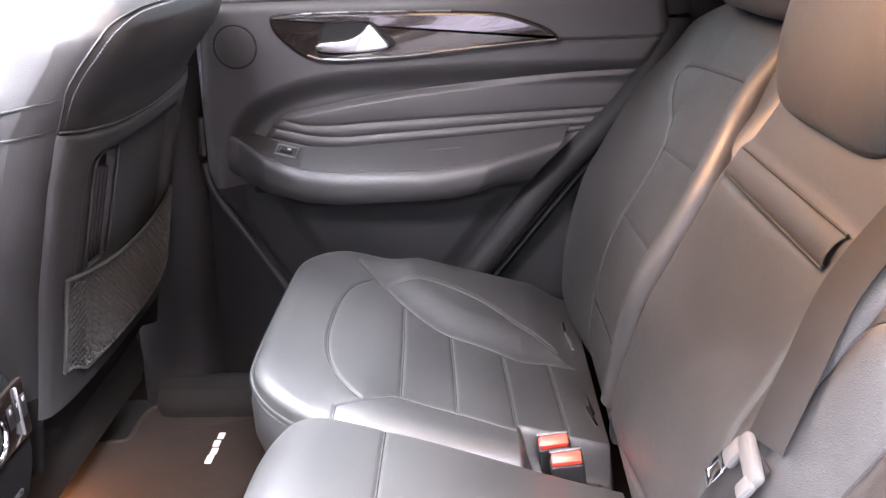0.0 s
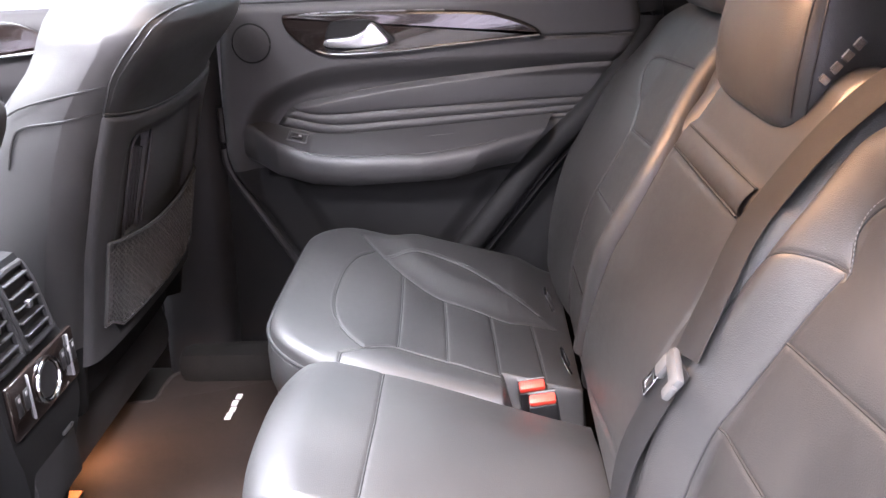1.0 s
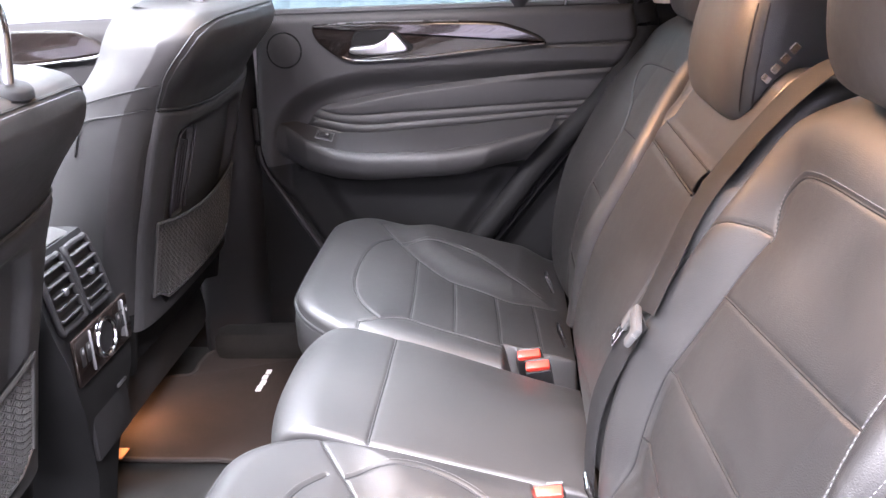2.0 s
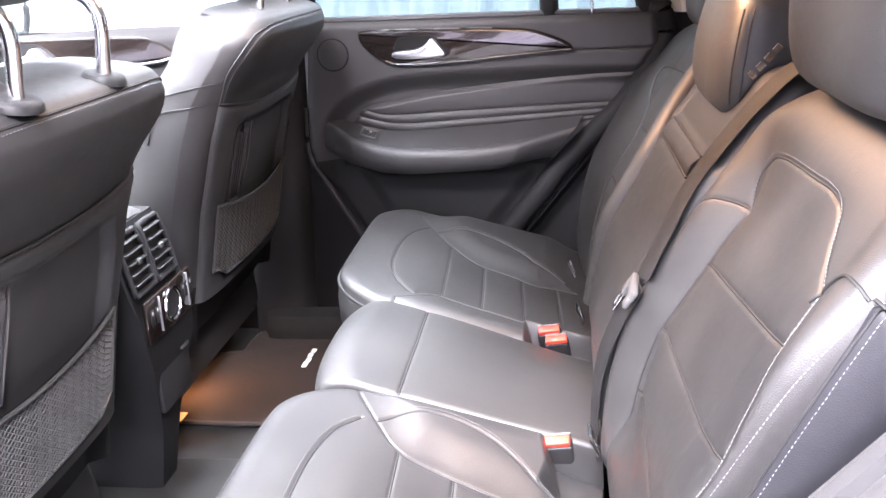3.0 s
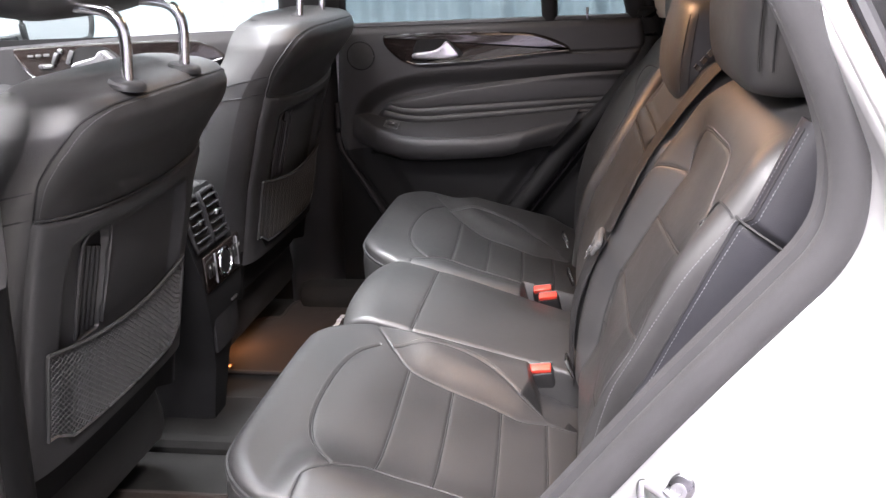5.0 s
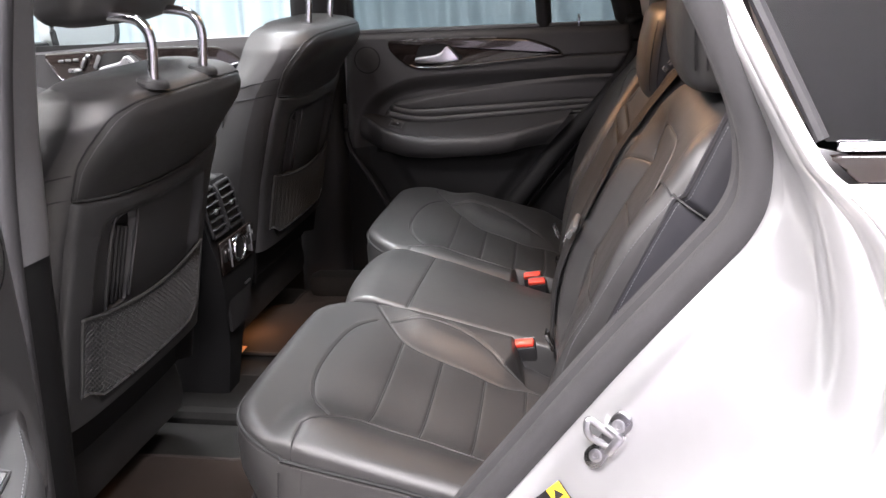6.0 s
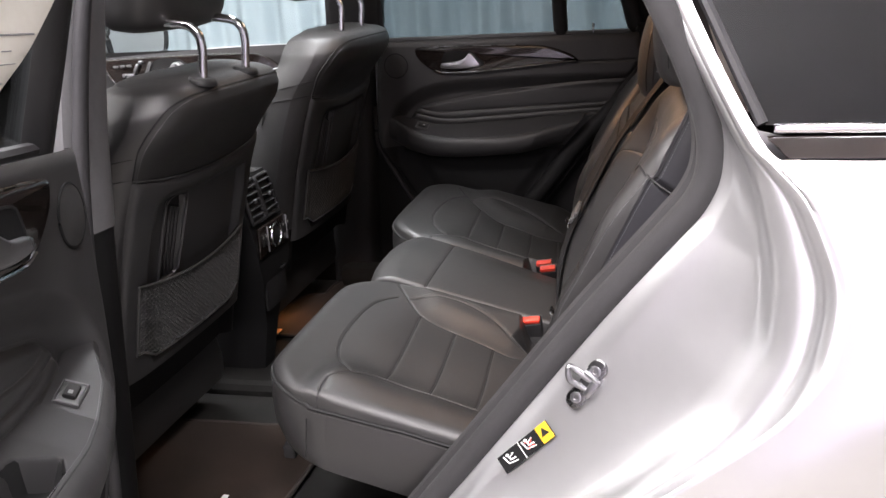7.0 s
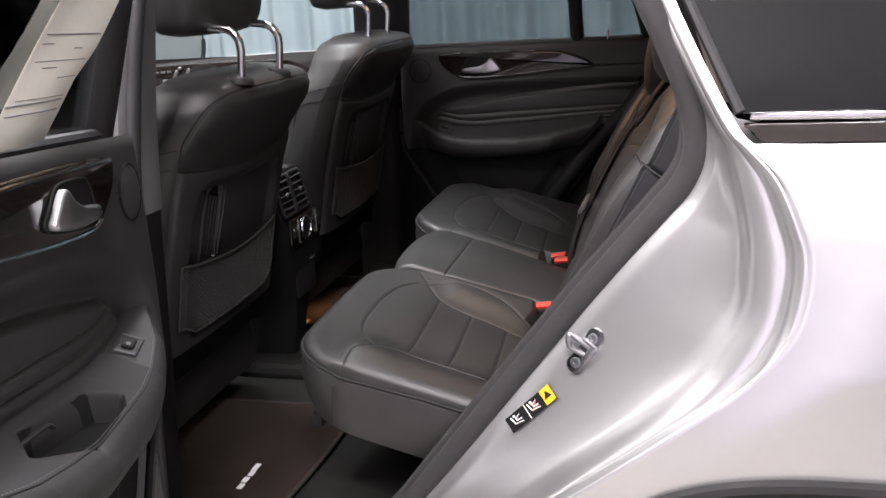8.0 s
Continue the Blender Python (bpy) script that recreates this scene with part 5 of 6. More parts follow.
def arch(x):
    u = np.clip(np.abs((x - 0.70) / 0.45), 0, 1)
    return 0.38 + 0.424 * np.maximum(1 - u ** 3, 0) ** (1 / 3)


def skin_y(z):
    return np.interp(z, [0.30, 0.45, 0.60, 0.80, 0.95, 1.05, 1.12, 1.17, 1.235], [0.90, 0.925, 0.940, 0.948, 0.945, 0.926, 0.906, 0.884, 0.848])


# skin behind the shut line: every row starts on the edge of the jamb
edge = cols[3]
ez, ex = edge[:, 2], edge[:, 0]
zs = np.concatenate([np.linspace(1.221, 0.62, 70)])
V, na = [], len(zs)
order = np.argsort(ez)
for z in zs:
    x0 = float(np.interp(z, ez[order], ex[order])) + 0.012
    y0 = float(np.interp(z, ez[order], edge[:, 1][order])) - 0.004
    row = []
    for q in np.linspace(0, 1, 60):
        x = x0 + (1.72 - x0) * q
        y = -float(skin_y(z)) * (1 - 0.10 * float(sstep(x, 1.1, 1.75)) ** 2)
        k = float(sstep(x, x0, x0 + 0.10))
        zz = max(z, float(arch(x))) if 0.25 < x < 1.15 else z
        y = y if zz == z else -float(skin_y(zz))
        row.append((x, y0 * (1 - k) + y * k, zz))
    V += row
mk("quarter_panel", (V, grid_faces(na, 60)), PAINT, car, "silver painted rear quarter panel")
lip = [(x, -float(skin_y(float(arch(x)))) - 0.004, float(arch(x)) + 0.002) for x in np.linspace(0.255, 1.145, 60)]
mk("arch_trim", join(tube(lip, 0.012, 8, up=(0, 1, 0)), loft([[(p[0], p[1] + dy, p[2] - dz) for p in lip] for dy, dz in ((0.0, 0.0), (-0.010, 0.02), (-0.008, 0.06), (0.06, 0.065))], caps=False, closed=False)), HARD, car, "black wheel arch trim")

# quarter window with its bright and dark mouldings
qy = lambda z: -0.800 + 0.36 * (z - 1.25)
qo = [(0.500, 1.252), (0.372, 1.53), (0.40, 1.56), (1.15, 1.52), (1.38, 1.30), (1.36, 1.252)]
mk("quarter_glass", loft([[(x, qy(z), z) for x, z in qo], [(x, qy(z) + 0.005, z) for x, z in qo]]), TINT, car, "dark tinted rear quarter window", smooth=False)
qs = [(x, qy(z) - 0.003, z) for x, z in curve([(0.360, 1.545), (0.430, 1.395), (0.496, 1.254)], 10)]
mk("glass_edge", tube(qs, 0.0075, 8), RUBBER, car, "black glass edge")
mk("belt_chrome", rbox(0.90, 0.012, 0.010, 0.003, (0.957, -0.812, 1.2500)), CHROME, car, "bright belt moulding")
dark_end = [(0.500, 1.2425), (1.40, 1.2425), (1.40, 1.2215), (0.521, 1.2215), (0.511, 1.2300)]
mk("belt_dark", slab(dark_end, lambda u, v, h: (u, -0.815 - 1.1 * (1.2425 - v) - h, v), 0.010, 0.003), GLOSS, car, "gloss black belt moulding", sharp=30)
corner = [(0.470, 1.275), (0.480, 1.235), (0.492, 1.205), (0.545, 1.205), (0.520, 1.240), (0.492, 1.247)]
mk("pillar_corner", slab(corner, lambda u, v, h: (u, -0.802 - 0.12 * (v - 1.25) - h, v), 0.004, 0.001), PAINT, car, "painted corner below the quarter window")
mk("belt_shelf", rbox(0.88, 0.06, 0.006, 0.002, (0.98, -0.820, 1.2170)), HARD, car)

# striker, warning label
def laid(at, along, out):
    """A placing whose x runs along a surface and whose -y looks out of it."""
    y = -Vector(out).normalized()
    x = (Vector(along) - y * Vector(along).dot(y)).normalized()
    m = Matrix((x, y, x.cross(y))).transposed().to_4x4()
    m.translation = Vector(at)
    return m


plate = curve([(-0.030, -0.0135), (-0.041, -0.008), (-0.041, 0.006), (-0.030, 0.0135), (-0.010, 0.011), (0.010, 0.011), (0.030, 0.0135), (0.041, 0.008), (0.041, -0.006), (0.030, -0.0135), (0.010, -0.011), (-0.010, -0.011)], 5, True)
striker = mk("striker_plate", slab(plate, lambda u, v, h: (u, -h, v), 0.006, 0.002), DARKCHROME, car, "steel striker plate with two lobes")
striker.matrix_local = laid((0.2945, -0.805, 0.9145), (0.56, 0.05, 0.82), (-0.28, -0.93, 0.23)) @ Matrix.Scale(0.92, 4)
mk("striker_loop", tube(curve([(-0.005, -0.002, -0.010), (-0.007, -0.007, 0.006), (-0.008, -0.012, 0.018), (-0.003, -0.014, 0.026), (0.005, -0.014, 0.032), (0.009, -0.012, 0.031), (0.009, -0.008, 0.016), (0.009, -0.002, -0.008)], 8), 0.0046, 12), STEEL, striker, "bright steel striker loop")
mk("loop_base", join(rbox(0.030, 0.012, 0.012, 0.003, (0.001, -0.004, -0.010)), rbox(0.005, 0.014, 0.026, 0.002, (0.016, -0.006, -0.001))), STEEL, striker)
for xx in (-0.0245, 0.0245):
    mk("screw", loft([[(xx + r * math.cos(a), -h, r * math.sin(a)) for a in np.linspace(0, 2 * math.pi, 18, endpoint=False)] for r, h in ((0.0085, 0.005), (0.0085, 0.0078), (0.006, 0.0085), (0.0035, 0.0082), (0.0030, 0.0065))]), STEEL, striker, "steel screw head")
lab = mk("warning_label", rbox(0.082, 0.0012, 0.026, 0.0004, (0, 0, 0), None, 1), DARK, car, "black warning label with pictograms", smooth=False)
lab.matrix_local = laid((0.2115, -0.8065, 0.8155), (0.71, -0.06, 0.70), (-0.34, -0.89, 0.30)) @ Matrix.Diagonal((1.17, 1.0, 0.96, 1.0))
mk("label_yellow", rbox(0.017, 0.0012, 0.0255, 0.0003, (0.0315, -0.0009, 0), None, 1), YELLOW, lab, "yellow field", smooth=False)
mk("label_triangle", slab([(0.0255, -0.004), (0.0375, -0.004), (0.0315, 0.008)], lambda u, v, h: (u, -0.0017 - h, v), 0.0006), BLACK, lab, smooth=False)
for x, dz in ((0.007, 0.0005), (-0.024, 0.0)):
    seat_line = [(x - 0.008, -0.0018, 0.0085 + dz), (x - 0.0055, -0.0018, -0.004 + dz), (x + 0.0075, -0.0018, -0.0075 + dz)]
    head = [(x - 0.0025 + 0.0022 * math.cos(a), 0.0072 + dz + 0.0022 * math.sin(a)) for a in np.linspace(0, 2 * math.pi, 14, endpoint=False)]
    mk("label_mark", join(tube(seat_line, 0.0011, 5), tube([(x - 0.001, -0.0018, 0.0042 + dz), (x - 0.001, -0.0018, -0.001 + dz), (x + 0.0065, -0.0018, -0.0022 + dz)], 0.0014, 5),
                          tube([(x + 0.000, -0.0018, 0.0032 + dz), (x + 0.0065, -0.0018, 0.0055 + dz)], 0.0008, 5), slab(head, lambda u, v, h: (u, -0.0009 - h, v), 0.0008)), WHITE, lab, smooth=False)
mk("label_rule", rbox(0.0012, 0.0012, 0.028, 0.0003, (-0.006, -0.0008, 0), None, 1), WHITE, lab, smooth=False)
mk("label_cross", tube([(0.003, -0.0017, -0.006), (0.013, -0.0017, 0.006)], 0.0009, 5), RED, lab)
mk("label_cross", tube([(0.003, -0.0017, 0.006), (0.013, -0.0017, -0.006)], 0.0009, 5), RED, lab)

# ---- pillars ----
BPX = -0.040
PILLAR_Z = ((0.46, -0.05), (0.80, -0.020), (1.05, 0.0), (1.108, 0.006), (1.25, 0.020), (1.45, 0.052), (1.62, 0.08))
PILLAR_SKIN = ((-0.505, -0.80), (-0.475, -0.835), (-0.425, -0.838), (-0.418, -0.80), (-0.430, -0.74), (-0.50, -0.735))
PILLAR_LINING = ((-0.418, -0.815), (-0.395, -0.815), (-0.375, -0.79), (-0.372, -0.745), (-0.40, -0.70), (-0.47, -0.69), (-0.50, -0.72))
pillar_rings = lambda outline, rows, inset=0.0: [[(x + dx + BPX - inset, y + 0.5 * inset, z) for x, y in outline] for z, dx in rows]
mk("b_pillar", loft(pillar_rings(PILLAR_SKIN, PILLAR_Z[3:])), PAINT, car, "silver painted centre pillar", sharp=25)
mk("b_pillar_trim", loft(pillar_rings(PILLAR_LINING, PILLAR_Z[3:])), GREYTRIM, car, "grey centre pillar lining", sharp=40)
mk("b_pillar_foot", join(loft(pillar_rings(PILLAR_SKIN, PILLAR_Z[:4], 0.004)), loft(pillar_rings(PILLAR_LINING, PILLAR_Z[:4], 0.004))), DARK, car, "black lower centre pillar lining", sharp=40)
mk("b_pillar_seal", tube(curve([(-0.425 + BPX, -0.80, 0.50), (-0.40 + BPX, -0.80, 0.80), (-0.378 + BPX, -0.80, 1.10), (-0.352 + BPX, -0.80, 1.28), (-0.318 + BPX, -0.79, 1.45), (-0.29 + BPX, -0.74, 1.60)], 8), 0.011, 10), RUBBER, car, "black pillar seal")
mk("far_b_pillar", loft([[(x + dx, y + dy, z) for x, y in ((-0.60, 0.70), (-0.57, 0.665), (-0.47, 0.665), (-0.44, 0.70), (-0.445, 0.80), (-0.60, 0.80))] for z, dx, dy in ((0.46, -0.03, 0.03), (0.90, -0.01, 0.03), (1.20, 0.0, 0.03), (1.30, 0.02, 0.02), (1.62, 0.06, -0.06))]), HARD, car, "dark centre pillar lining", sharp=50)
mk("far_rear_lining", rbox(0.70, 0.005, 0.74, 0.002, (0.22, 0.7368, 0.86)), DARK, car, "dark side lining")
mk("far_front_lining", rbox(1.20, 0.006, 0.80, 0.002, (-1.16, 0.7425, 0.86)), DARK, car, "dark front side lining")
mk("far_carpet_roll", rbox(0.30, 0.085, 0.085, 0.034, (-0.44, 0.690, 0.530)), CARPET, car, "carpet rolled up over the sill")
mk("far_sill_lining", rbox(0.62, 0.005, 0.52, 0.002, (-0.32, 0.7365, 0.74)), DARK, car, "dark sill lining")
# rear side linings and wheel-house on the far side
mk("far_lining", loft([[(x, y, z) for x, y in ((xf, 0.70), (xf + 0.02, 0.735), (0.62, 0.735), (0.62, 0.80), (xf, 0.80))] for z, xf in ((0.48, -0.06), (0.62, -0.05), (0.772, 0.075), (0.95, 0.215), (1.07, 0.315), (1.16, 0.385), (1.26, 0.372))]), DARK, car, "dark side lining beside the bench", sharp=50)
mk("far_c_pillar", loft([[(x0, 0.745 - dy, z), (x0 + 0.03, 0.70 - dy, z), (x0 + 0.16, 0.69 - dy, z), (x0 + 0.30, 0.72 - dy, z), (x0 + 0.30, 0.80 - dy, z), (x0, 0.80 - dy, z)] for z, x0, dy in ((1.26, 0.375, 0.0), (1.35, 0.36, 0.02), (1.47, 0.315, 0.06), (1.62, 0.22, 0.11))]), BEIGE, car, "light beige upper pillar lining", sharp=50)
mk("far_c_seal", tube(curve([(0.378, 0.722, 1.10), (0.385, 0.73, 1.20), (0.375, 0.742, 1.27), (0.352, 0.722, 1.36), (0.30, 0.69, 1.47), (0.22, 0.66, 1.58)], 8), 0.020, 10), DARK, car, "black pillar seal")
mk("near_lining", loft([[(x, -y, z) for x, y in ((xf, 0.70), (xf, 0.755), (0.66, 0.755), (0.66, 0.70))] for z, xf in ((0.48, -0.02), (0.70, 0.14), (0.95, 0.33), (1.07, 0.43), (1.16, 0.49), (1.26, 0.47))]), DARK, car, "dark lining behind the seal", sharp=50)
mk("near_c_pillar", loft([[(x0, -0.745 + dy, z), (x0 + 0.04, -0.715 + dy, z), (x0 + 0.20, -0.715 + dy, z), (x0 + 0.20, -0.75 + dy, z)] for z, x0, dy in ((1.25, 0.475, 0.0), (1.40, 0.425, 0.02), (1.60, 0.33, 0.09))]), BEIGE, car, "light beige upper pillar lining", sharp=50)

# ---- roof, glass, hull ----
HATCHES = ((-0.88, -0.24),)


def bowed(x0, x1, w, z0, z1, crown, n=60, m=30, thick=0.03, cut=True):
    V = []
    for k in (0, 1):
        for i in range(n):
            q = i / (n - 1)
            x = x0 + (x1 - x0) * q
            zc = z0 + (z1 - z0) * q + 0.06 * math.sin(math.pi * q)
            for j in range(m):
                u = -1 + 2 * j / (m - 1)
                V.append((x, u * w * (1 - 0.04 * (2 * q - 1) ** 2), zc + crown * (1 - u * u) - thick * k))
    def shut(fa):
        cx, cy = sum(V[i][0] for i in fa) / 4, sum(V[i][1] for i in fa) / 4
        return not (cut and abs(cy) < 0.43 and any(a < cx < b for a, b in HATCHES))

    f = [fa for fa in grid_faces(n, m) + grid_faces(n, m, n * m) if shut(fa)]
    return V, f


mk("roof", bowed(-1.00, 1.42, 0.66, 1.665, 1.64, 0.05), PAINT, car, "silver roof")
mk("headliner", bowed(-0.98, 1.40, 0.645, 1.625, 1.60, 0.05, thick=0.015), BEIGE, car, "light beige headliner")
for s in (-1, 1):
    rail = curve([(-1.02, s * 0.655, 1.63), (-0.4, s * 0.665, 1.66), (0.3, s * 0.665, 1.66), (1.0, s * 0.65, 1.64), (1.40, s * 0.62, 1.60)], 8)
    mk("roof_rail", tube(rail, 0.034, 10), PAINT, car)
    mk("a_pillar", tube(curve([(-1.75, s * 0.78, 1.16), (-1.38, s * 0.72, 1.42), (-1.00, s * 0.655, 1.64)], 8), 0.036, 10), PAINT, car)
for a, b in HATCHES:
    zr = lambda x, y: 1.665 - 0.025 * (x + 1.0) / 2.42 + 0.06 * math.sin(math.pi * (x + 1.0) / 2.42) + 0.05 * (1 - (y / 0.66) ** 2)
    pane_v = [(x, y, zr(x, y) + 0.004 + dz) for dz in (0, 0.005) for x in np.linspace(a - 0.04, b + 0.04, 8) for y in np.linspace(-0.46, 0.46, 8)]
    hatch = mk("sunroof_pane", (pane_v, grid_faces(8, 8) + grid_faces(8, 8, 64)), GLASS, car, "clear glass roof pane")
    hatch.visible_shadow = False
    loop = [(x, -0.44) for x in np.linspace(a, b, 8)] + [(x, 0.44) for x in np.linspace(b, a, 8)]
    mk("sunroof_frame", tube([(x, y, zr(x, y) - 0.030) for x, y in loop], 0.030, 8, True), HARD, car, "black sunroof surround")
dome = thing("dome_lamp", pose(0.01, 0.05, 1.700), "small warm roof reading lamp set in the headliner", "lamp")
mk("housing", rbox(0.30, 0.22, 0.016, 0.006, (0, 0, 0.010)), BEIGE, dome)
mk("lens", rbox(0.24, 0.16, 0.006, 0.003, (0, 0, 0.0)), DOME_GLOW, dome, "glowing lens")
wpts = [[(-1.76, y, 1.15) for y in np.linspace(-0.76, 0.76, 9)], [(-1.38, y, 1.415 + 0.02 * (1 - (y / 0.7) ** 2)) for y in np.linspace(-0.70, 0.70, 9)], [(-1.0, y, 1.645 + 0.04 * (1 - (y / 0.64) ** 2)) for y in np.linspace(-0.64, 0.64, 9)]]
ws = mk("windscreen", loft(wpts, caps=False, closed=False), GLASS, car)
ws.visible_shadow = False
mk("rear_glass", loft([[(1.42, y, 1.60 + 0.04 * (1 - (y / 0.62) ** 2)) for y in np.linspace(-0.60, 0.60, 9)], [(1.62, y, 1.38) for y in np.linspace(-0.64, 0.64, 9)], [(1.72, y, 1.22) for y in np.linspace(-0.68, 0.68, 9)]], caps=False, closed=False), TINT, car)


def flank(side, x0, x1, arches, ztop, nose=False):
    xs = np.linspace(x0, x1, 120)
    V = []
    for x in xs:
        lo_ = 0.33
        for c in arches:
            u = abs((x - c) / 0.45)
            if u < 1:
                lo_ = max(lo_, 0.38 + 0.445 * (1 - u ** 3) ** (1 / 3))
        taper = 1 - 0.16 * float(sstep(-x, 2.3, 3.05)) ** 2 - 0.10 * float(sstep(x, 1.1, 1.75)) ** 2
        top = ztop - 0.22 * float(sstep(-x, 1.7, 3.05))
        for z in np.linspace(lo_, top, 22):
            V.append((x, side * float(skin_y(z)) * taper, z))
    return V, grid_faces(120, 22)


mk("far_flank", flank(1, -3.0, -0.48, (-2.20,), 1.245), PAINT, car, "silver front flank")
mk("far_rear_flank", flank(1, 0.56, 1.74, (0.70,), 1.245), PAINT, car, "silver rear flank")
mk("near_flank", flank(-1, -3.0, -0.50, (-2.20,), 1.245), PAINT, car, "silver front flank")
hoodv = [[(x, y * (1 - 0.16 * float(sstep(-x, 2.3, 3.05)) ** 2), 1.06 + 0.10 * float(sstep(x, -3.05, -1.8)) + 0.03 * (1 - (y / 0.85) ** 2) - 0.05 * float(sstep(-x, 2.8, 3.05))) for y in np.linspace(-0.86, 0.86, 17)] for x in np.linspace(-3.0, -1.74, 16)]
mk("hood", loft(hoodv, caps=False, closed=False), PAINT, car, "silver hood")
mk("nose", loft([[(x, y, z) for y in np.linspace(-0.74 - 0.0 * z, 0.74, 15)] for x, z in ((-3.0, 1.02), (-3.05, 0.90), (-3.06, 0.60), (-2.98, 0.33))], caps=False, closed=False), HARD, car, "front end")
mk("tail", loft([[(x, y, z) for y in np.linspace(-0.77, 0.77, 15)] for x, z in ((1.72, 1.22), (1.76, 1.05), (1.77, 0.60), (1.70, 0.33))], caps=False, closed=False), PAINT, car, "silver tailgate")
mk("underbody", rbox(4.55, 1.66, 0.05, 0.01, (-0.65, 0, 0.36)), HARD, car, smooth=False)
mk("sill", rbox(1.25, 0.13, 0.15, 0.03, (-0.52, -0.845, 0.405)), PAINT, car, "silver sill")
mk("sill_plate", rbox(0.62, 0.085, 0.008, 0.003, (-0.15, -0.745, 0.486)), DARK, car, "black sill plate")
mk("far_sill", rbox(1.6, 0.13, 0.15, 0.03, (-0.40, 0.845, 0.405)), PAINT, car)
mk("bulkhead", join(rbox(0.06, 1.56, 0.75, 0.01, (-1.68, 0, 0.78)), rbox(0.42, 1.46, 0.30, 0.08, (-1.48, 0, 1.00))), HARD, car, "dark dashboard")
mk("cargo_floor", rbox(1.30, 1.36, 0.05, 0.01, (1.08, 0, 0.78)), CARPET, car)


def wheel(x, side):
    t = thing("wheel", pose(x, side * 0.83, 0.375), "alloy car wheel with black tyre", "wheel", "car wheels")
    prof = [(0.255, -0.11), (0.30, -0.125), (0.355, -0.12), (0.373, -0.09), (0.376, 0.0), (0.373, 0.09), (0.355, 0.12), (0.30, 0.125), (0.255, 0.11)]
    mk("tyre", loft([[(r * math.cos(a), y, r * math.sin(a)) for r, y in prof] for a in np.linspace(0, 2 * math.pi, 49)], caps=False), TYRE, t)
    prof = [(0.262, -0.10), (0.250, -0.095), (0.235, 0.0), (0.250, 0.10), (0.262, 0.10)]
    mk("rim", loft([[(r * math.cos(a), y, r * math.sin(a)) for r, y in prof] for a in np.linspace(0, 2 * math.pi, 49)], caps=False), ALLOY, t)
    for k in range(5):
        g = rbox(0.05, 0.03, 0.245, 0.01, (0, side * 0.07, 0.125))
        mk("spoke", moved(g, pose(0, 0, 0, 0, 72 * k, 0)), ALLOY, t)
    mk("hub", tube([(0, side * 0.05, 0), (0, side * 0.10, 0)], 0.06, 20), ALLOY, t)


for x in (-2.20, 0.70):
    for s in (-1, 1):
        wheel(x, s)

# ---- front door on the far side: lining, trim, switches, mirror ----
fd = thing("front_door_lining", None, "dark front door lining with gloss trim and seat switches", "car door")
zs = np.linspace(0.60, 1.258, 70)
xs = np.linspace(-1.55, -0.60, 110)
X, Z = np.meshgrid(xs, zs, indexing="ij")
Z = Z - 0.030 * sstep(-X, 0.75, 1.7) * sstep(Z, 1.20, 1.258)
D = 0.020 - 0.03 * sstep(1.13 - Z, 0.0, 0.06) + 0.05 * np.exp(-((Z - 1.0) / 0.03) ** 2)
D = D - 0.01 * sstep(Z, 1.235, 1.26)
mk("panel", (np.stack([X, 0.735 - D, Z], -1).reshape(-1, 3), grid_faces(110, 70)), SOFT, fd, "soft dark front door panel")
sp = curve([(-1.350, 1.236), (-1.335, 1.205), (-1.305, 1.162), (-1.25, 1.150), (-1.0, 1.168), (-0.80, 1.184), (-0.738, 1.196), (-0.745, 1.210), (-0.785, 1.235), (-0.842, 1.246), (-1.05, 1.247), (-1.30, 1.242)], 6, True)
fsp = mk("trim_spear", slab(sp, lambda u, v, h: (u, 0.713 - h, v), 0.014, 0.006), GLOSS, fd, "gloss black spear-shaped trim")
mk("chrome_line", tube([(x, 0.698, z) for x, z in curve([(-1.345, 1.225), (-1.332, 1.203), (-1.303, 1.163), (-1.25, 1.152), (-1.0, 1.170), (-0.80, 1.186), (-0.742, 1.197)], 8)], 0.003, 6), CHROME, fsp, "thin chrome line")
pull = curve([(-1.166, 1.183), (-1.10, 1.188), (-1.06, 1.192), (-1.036, 1.198), (-1.045, 1.208), (-1.068, 1.227), (-1.086, 1.225), (-1.10, 1.212), (-1.14, 1.203), (-1.164, 1.196)], 5, True)
mk("door_handle", slab(pull, lambda u, v, h: (u, 0.698 - h, v), 0.022, 0.005), SATIN, fsp, "chrome pull handle")
mk("handle_cup", slab(curve([(-1.168, 1.180), (-1.158, 1.234), (-1.075, 1.236), (-1.030, 1.205), (-1.035, 1.190)], 5, True), lambda u, v, h: (u, 0.6988 - h, v), 0.0008), BLACK, fsp, "dark handle cup")
mk("seat_switch", join(rbox(0.044, 0.014, 0.012, 0.005, (-1.252, 0.692, 1.190)), rbox(0.012, 0.014, 0.034, 0.005, (0, 0, 0), pose(-1.221, 0.692, 1.211, 0, 28, 0)), rbox(0.014, 0.012, 0.010, 0.004, (-1.203, 0.692, 1.231))), SATIN, fsp, "silver seat-shaped switch")
for k in range(3):
    mk("memory_button", rbox(0.018, 0.008, 0.008, 0.003, (-1.295 + 0.024 * k, 0.694, 1.218 + 0.0012 * k)), GREYPLASTIC, fsp)
mk("lock_switch", rbox(0.013, 0.008, 0.042, 0.004, (0, 0, 0), pose(-1.179, 0.694, 1.212, 0, 28, 0)), GREYPLASTIC, fsp)
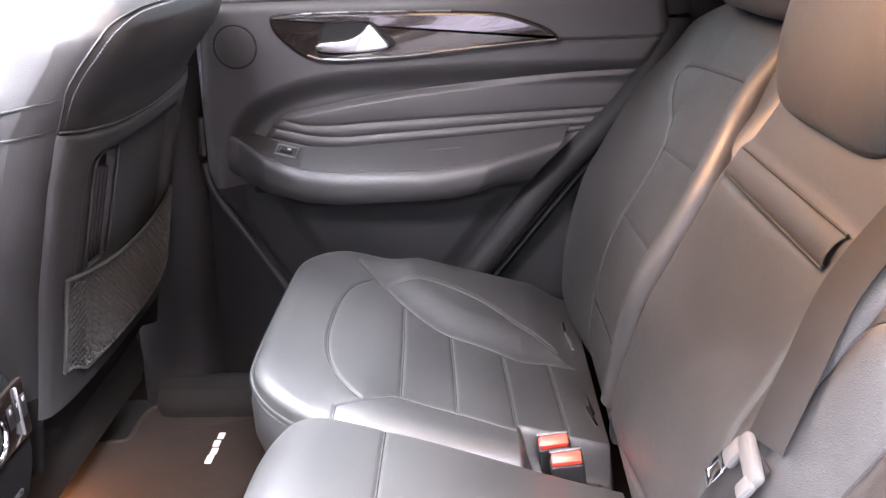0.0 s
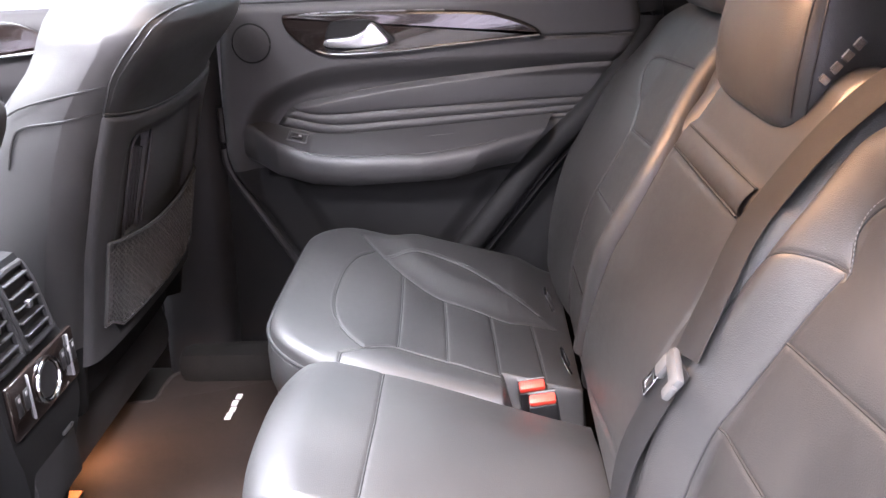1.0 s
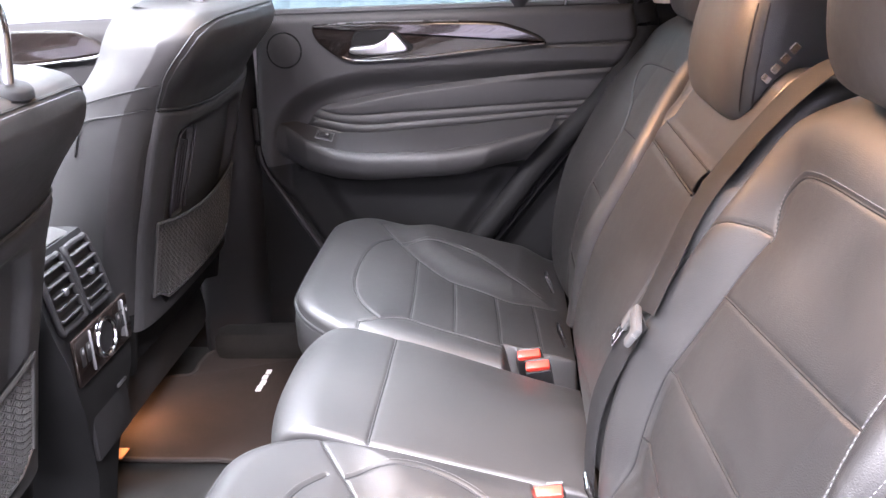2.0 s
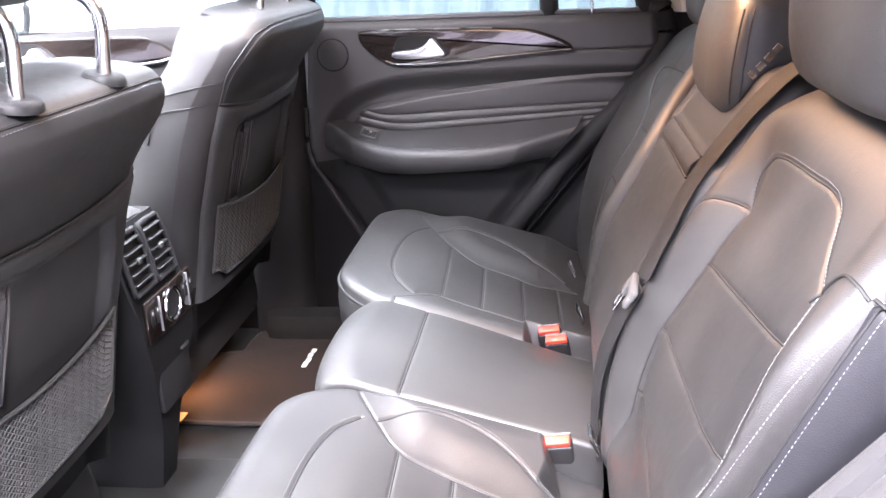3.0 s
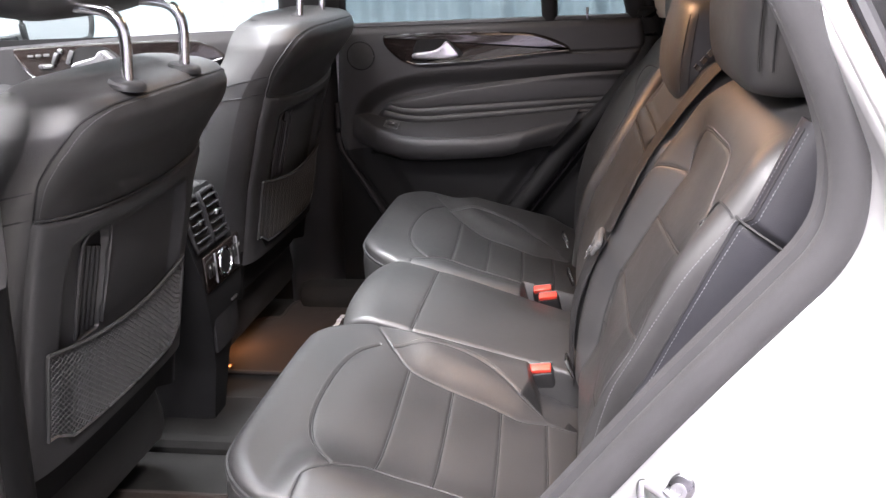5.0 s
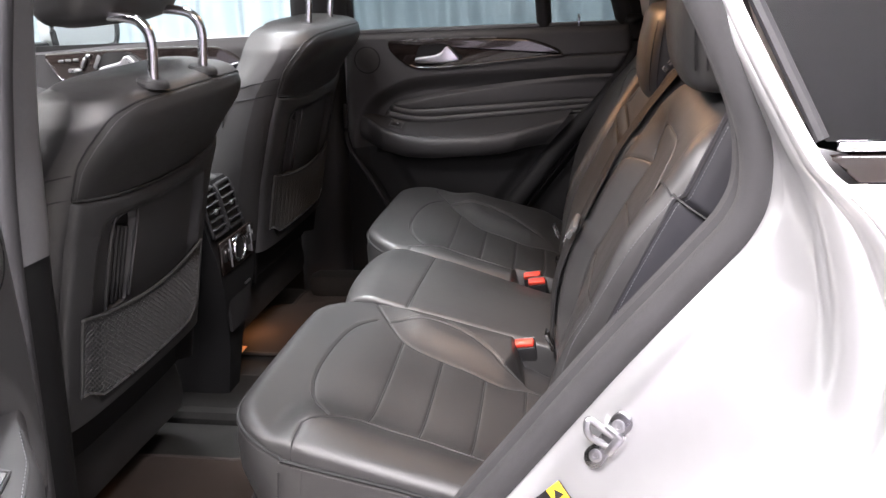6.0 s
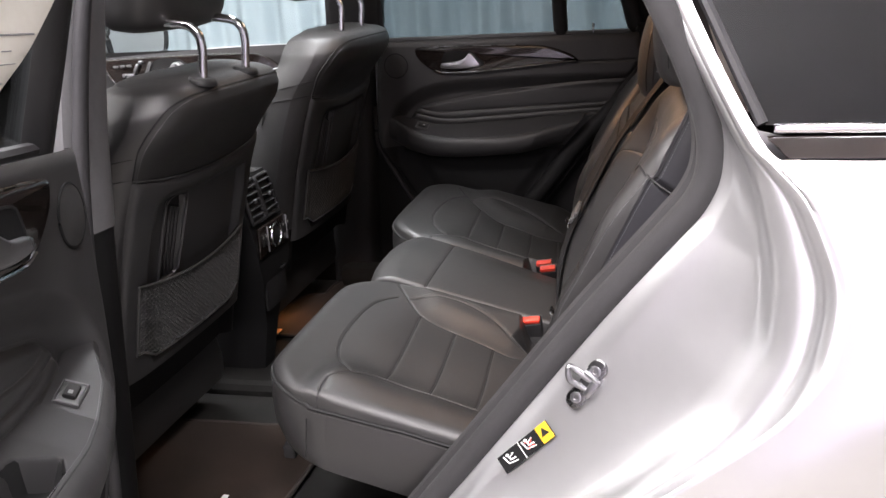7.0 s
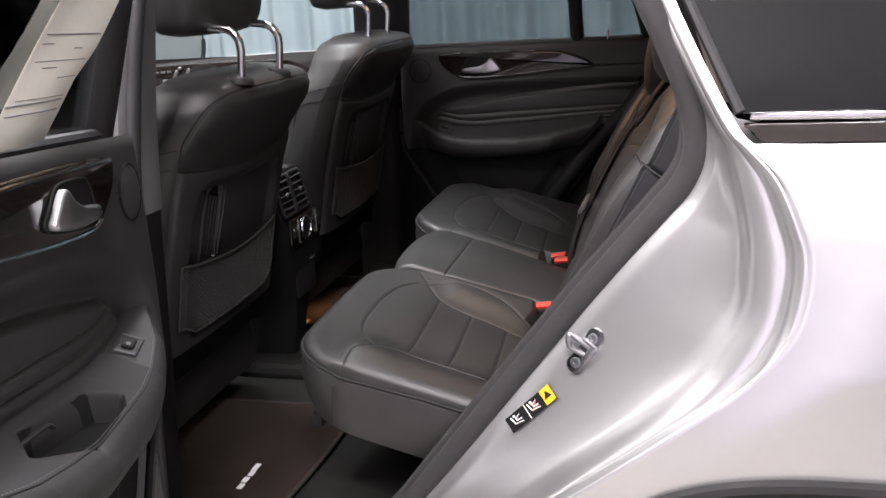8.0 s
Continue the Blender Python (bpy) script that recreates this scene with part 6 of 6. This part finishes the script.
mk("bright_sill", tube([(x, 0.748, 1.262 - 0.030 * float(sstep(-x, 0.75, 1.7))) for x in np.linspace(-1.6, -0.60, 20)], 0.006, 6), SATIN, fd, "bright sill strip")
mk("window_seal", tube([(x, 0.735, 1.258 - 0.030 * float(sstep(-x, 0.75, 1.7))) for x in np.linspace(-1.6, -0.60, 20)], 0.008, 6), RUBBER, fd)
fg = mk("window_pane", loft([[(x, 0.765 - 0.30 * (z - 1.25) + o, z) for x, z in ((-1.58, 1.255), (-1.10, 1.57), (-0.56, 1.61), (-0.585, 1.255))] for o in (0, 0.004)]), GLASS, fd, smooth=False)
fg.visible_shadow = False
ng = mk("near_front_pane", loft([[(x, -0.79 + 0.34 * (z - 1.25) + o, z) for x, z in ((-1.58, 1.255), (-1.10, 1.57), (-0.45, 1.61), (-0.50, 1.255))] for o in (0, 0.004)]), GLASS, car, smooth=False)
ng.visible_shadow = False
mk("near_front_lining", rbox(1.10, 0.06, 0.70, 0.02, (-1.06, -0.755, 0.90)), SOFT, car)
mirror = thing("side_mirror", pose(-1.405, 1.00, 1.300, 0, 0, -22), "black and silver exterior mirror seen through the window", "mirror")
mshape = curve([(-0.12, -0.06), (-0.125, 0.03), (-0.09, 0.075), (0.08, 0.075), (0.125, 0.04), (0.12, -0.05), (0.08, -0.075), (-0.08, -0.075)], 5, True)
mk("housing", loft([[(-0.09, 0.5 * u, 0.5 * v) for u, v in mshape], [(-0.07, 0.85 * u, 0.85 * v) for u, v in mshape], [(-0.02, u, v) for u, v in mshape], [(0.02, u, v) for u, v in mshape], [(0.024, 0.93 * u, 0.93 * v) for u, v in mshape]]), PAINT, mirror)
mk("glass", slab([(0.92 * u, 0.92 * v) for u, v in mshape], lambda u, v, h: (0.0245 + h, u, v), 0.002), MIRROR, mirror, "mirror glass")
mk("rim", tube([(0.024, 0.95 * u, 0.95 * v) for u, v in mshape], 0.010, 8, True), HARD, mirror)
mk("foot", rbox(0.06, 0.16, 0.035, 0.012, (-0.03, -0.17, -0.055)), HARD, mirror)

# ---- paper sheet behind the near door's window ----
sheet = thing("window_sheet", near_door.matrix_world.copy(), "white printed paper sheet hung inside the door glass", "paper")
SHEET_Z = [1.266, 1.329, 1.363, 1.433, 1.56]
SHEET_R = [-0.252, -0.293, -0.338, -0.402, -0.412]
SHEET_L = [-0.110, -0.172, -0.205, -0.268, -0.300]


def on_sheet(u, v, h=0.0):
    """u across the page, v up it: a curled page leaning on the inside of the glass."""
    z = 1.266 + 0.294 * v
    x0, x1 = float(np.interp(z, SHEET_Z, SHEET_R)), float(np.interp(z, SHEET_Z, SHEET_L))
    return (x0 + (x1 - x0) * u, -0.748 + 0.30 * (z - 1.25) + 0.008 * math.sin(3.0 * u + 4.0 * v) + h, z + 0.006 * (0.5 - u))


pv = [on_sheet(i / 25, j / 23) for i in range(26) for j in range(24)]
n = len(pv)
mk("page", (pv + [(p[0], p[1] - 0.0012, p[2]) for p in pv], grid_faces(26, 24) + grid_faces(26, 24, n)), PAPER, sheet)
for v, u0, u1, r in ((0.115, 0.12, 0.95, 0.0007), (0.150, 0.14, 1.0, 0.0009), (0.165, 0.14, 0.9, 0.0005), (0.235, 0.10, 0.45, 0.0005), (0.275, 0.55, 0.75, 0.0006), (0.300, 0.12, 0.9, 0.0005),
                     (0.345, 0.30, 0.42, 0.0006), (0.365, 0.75, 0.92, 0.0006), (0.400, 0.08, 0.92, 0.0010), (0.60, 0.16, 0.24, 0.0007), (0.63, 0.14, 0.22, 0.0007)):
    mk("print_bar", tube([on_sheet(u, v, 0.0004) for u in np.linspace(u0, u1, 14)], r, 4), INK, sheet)


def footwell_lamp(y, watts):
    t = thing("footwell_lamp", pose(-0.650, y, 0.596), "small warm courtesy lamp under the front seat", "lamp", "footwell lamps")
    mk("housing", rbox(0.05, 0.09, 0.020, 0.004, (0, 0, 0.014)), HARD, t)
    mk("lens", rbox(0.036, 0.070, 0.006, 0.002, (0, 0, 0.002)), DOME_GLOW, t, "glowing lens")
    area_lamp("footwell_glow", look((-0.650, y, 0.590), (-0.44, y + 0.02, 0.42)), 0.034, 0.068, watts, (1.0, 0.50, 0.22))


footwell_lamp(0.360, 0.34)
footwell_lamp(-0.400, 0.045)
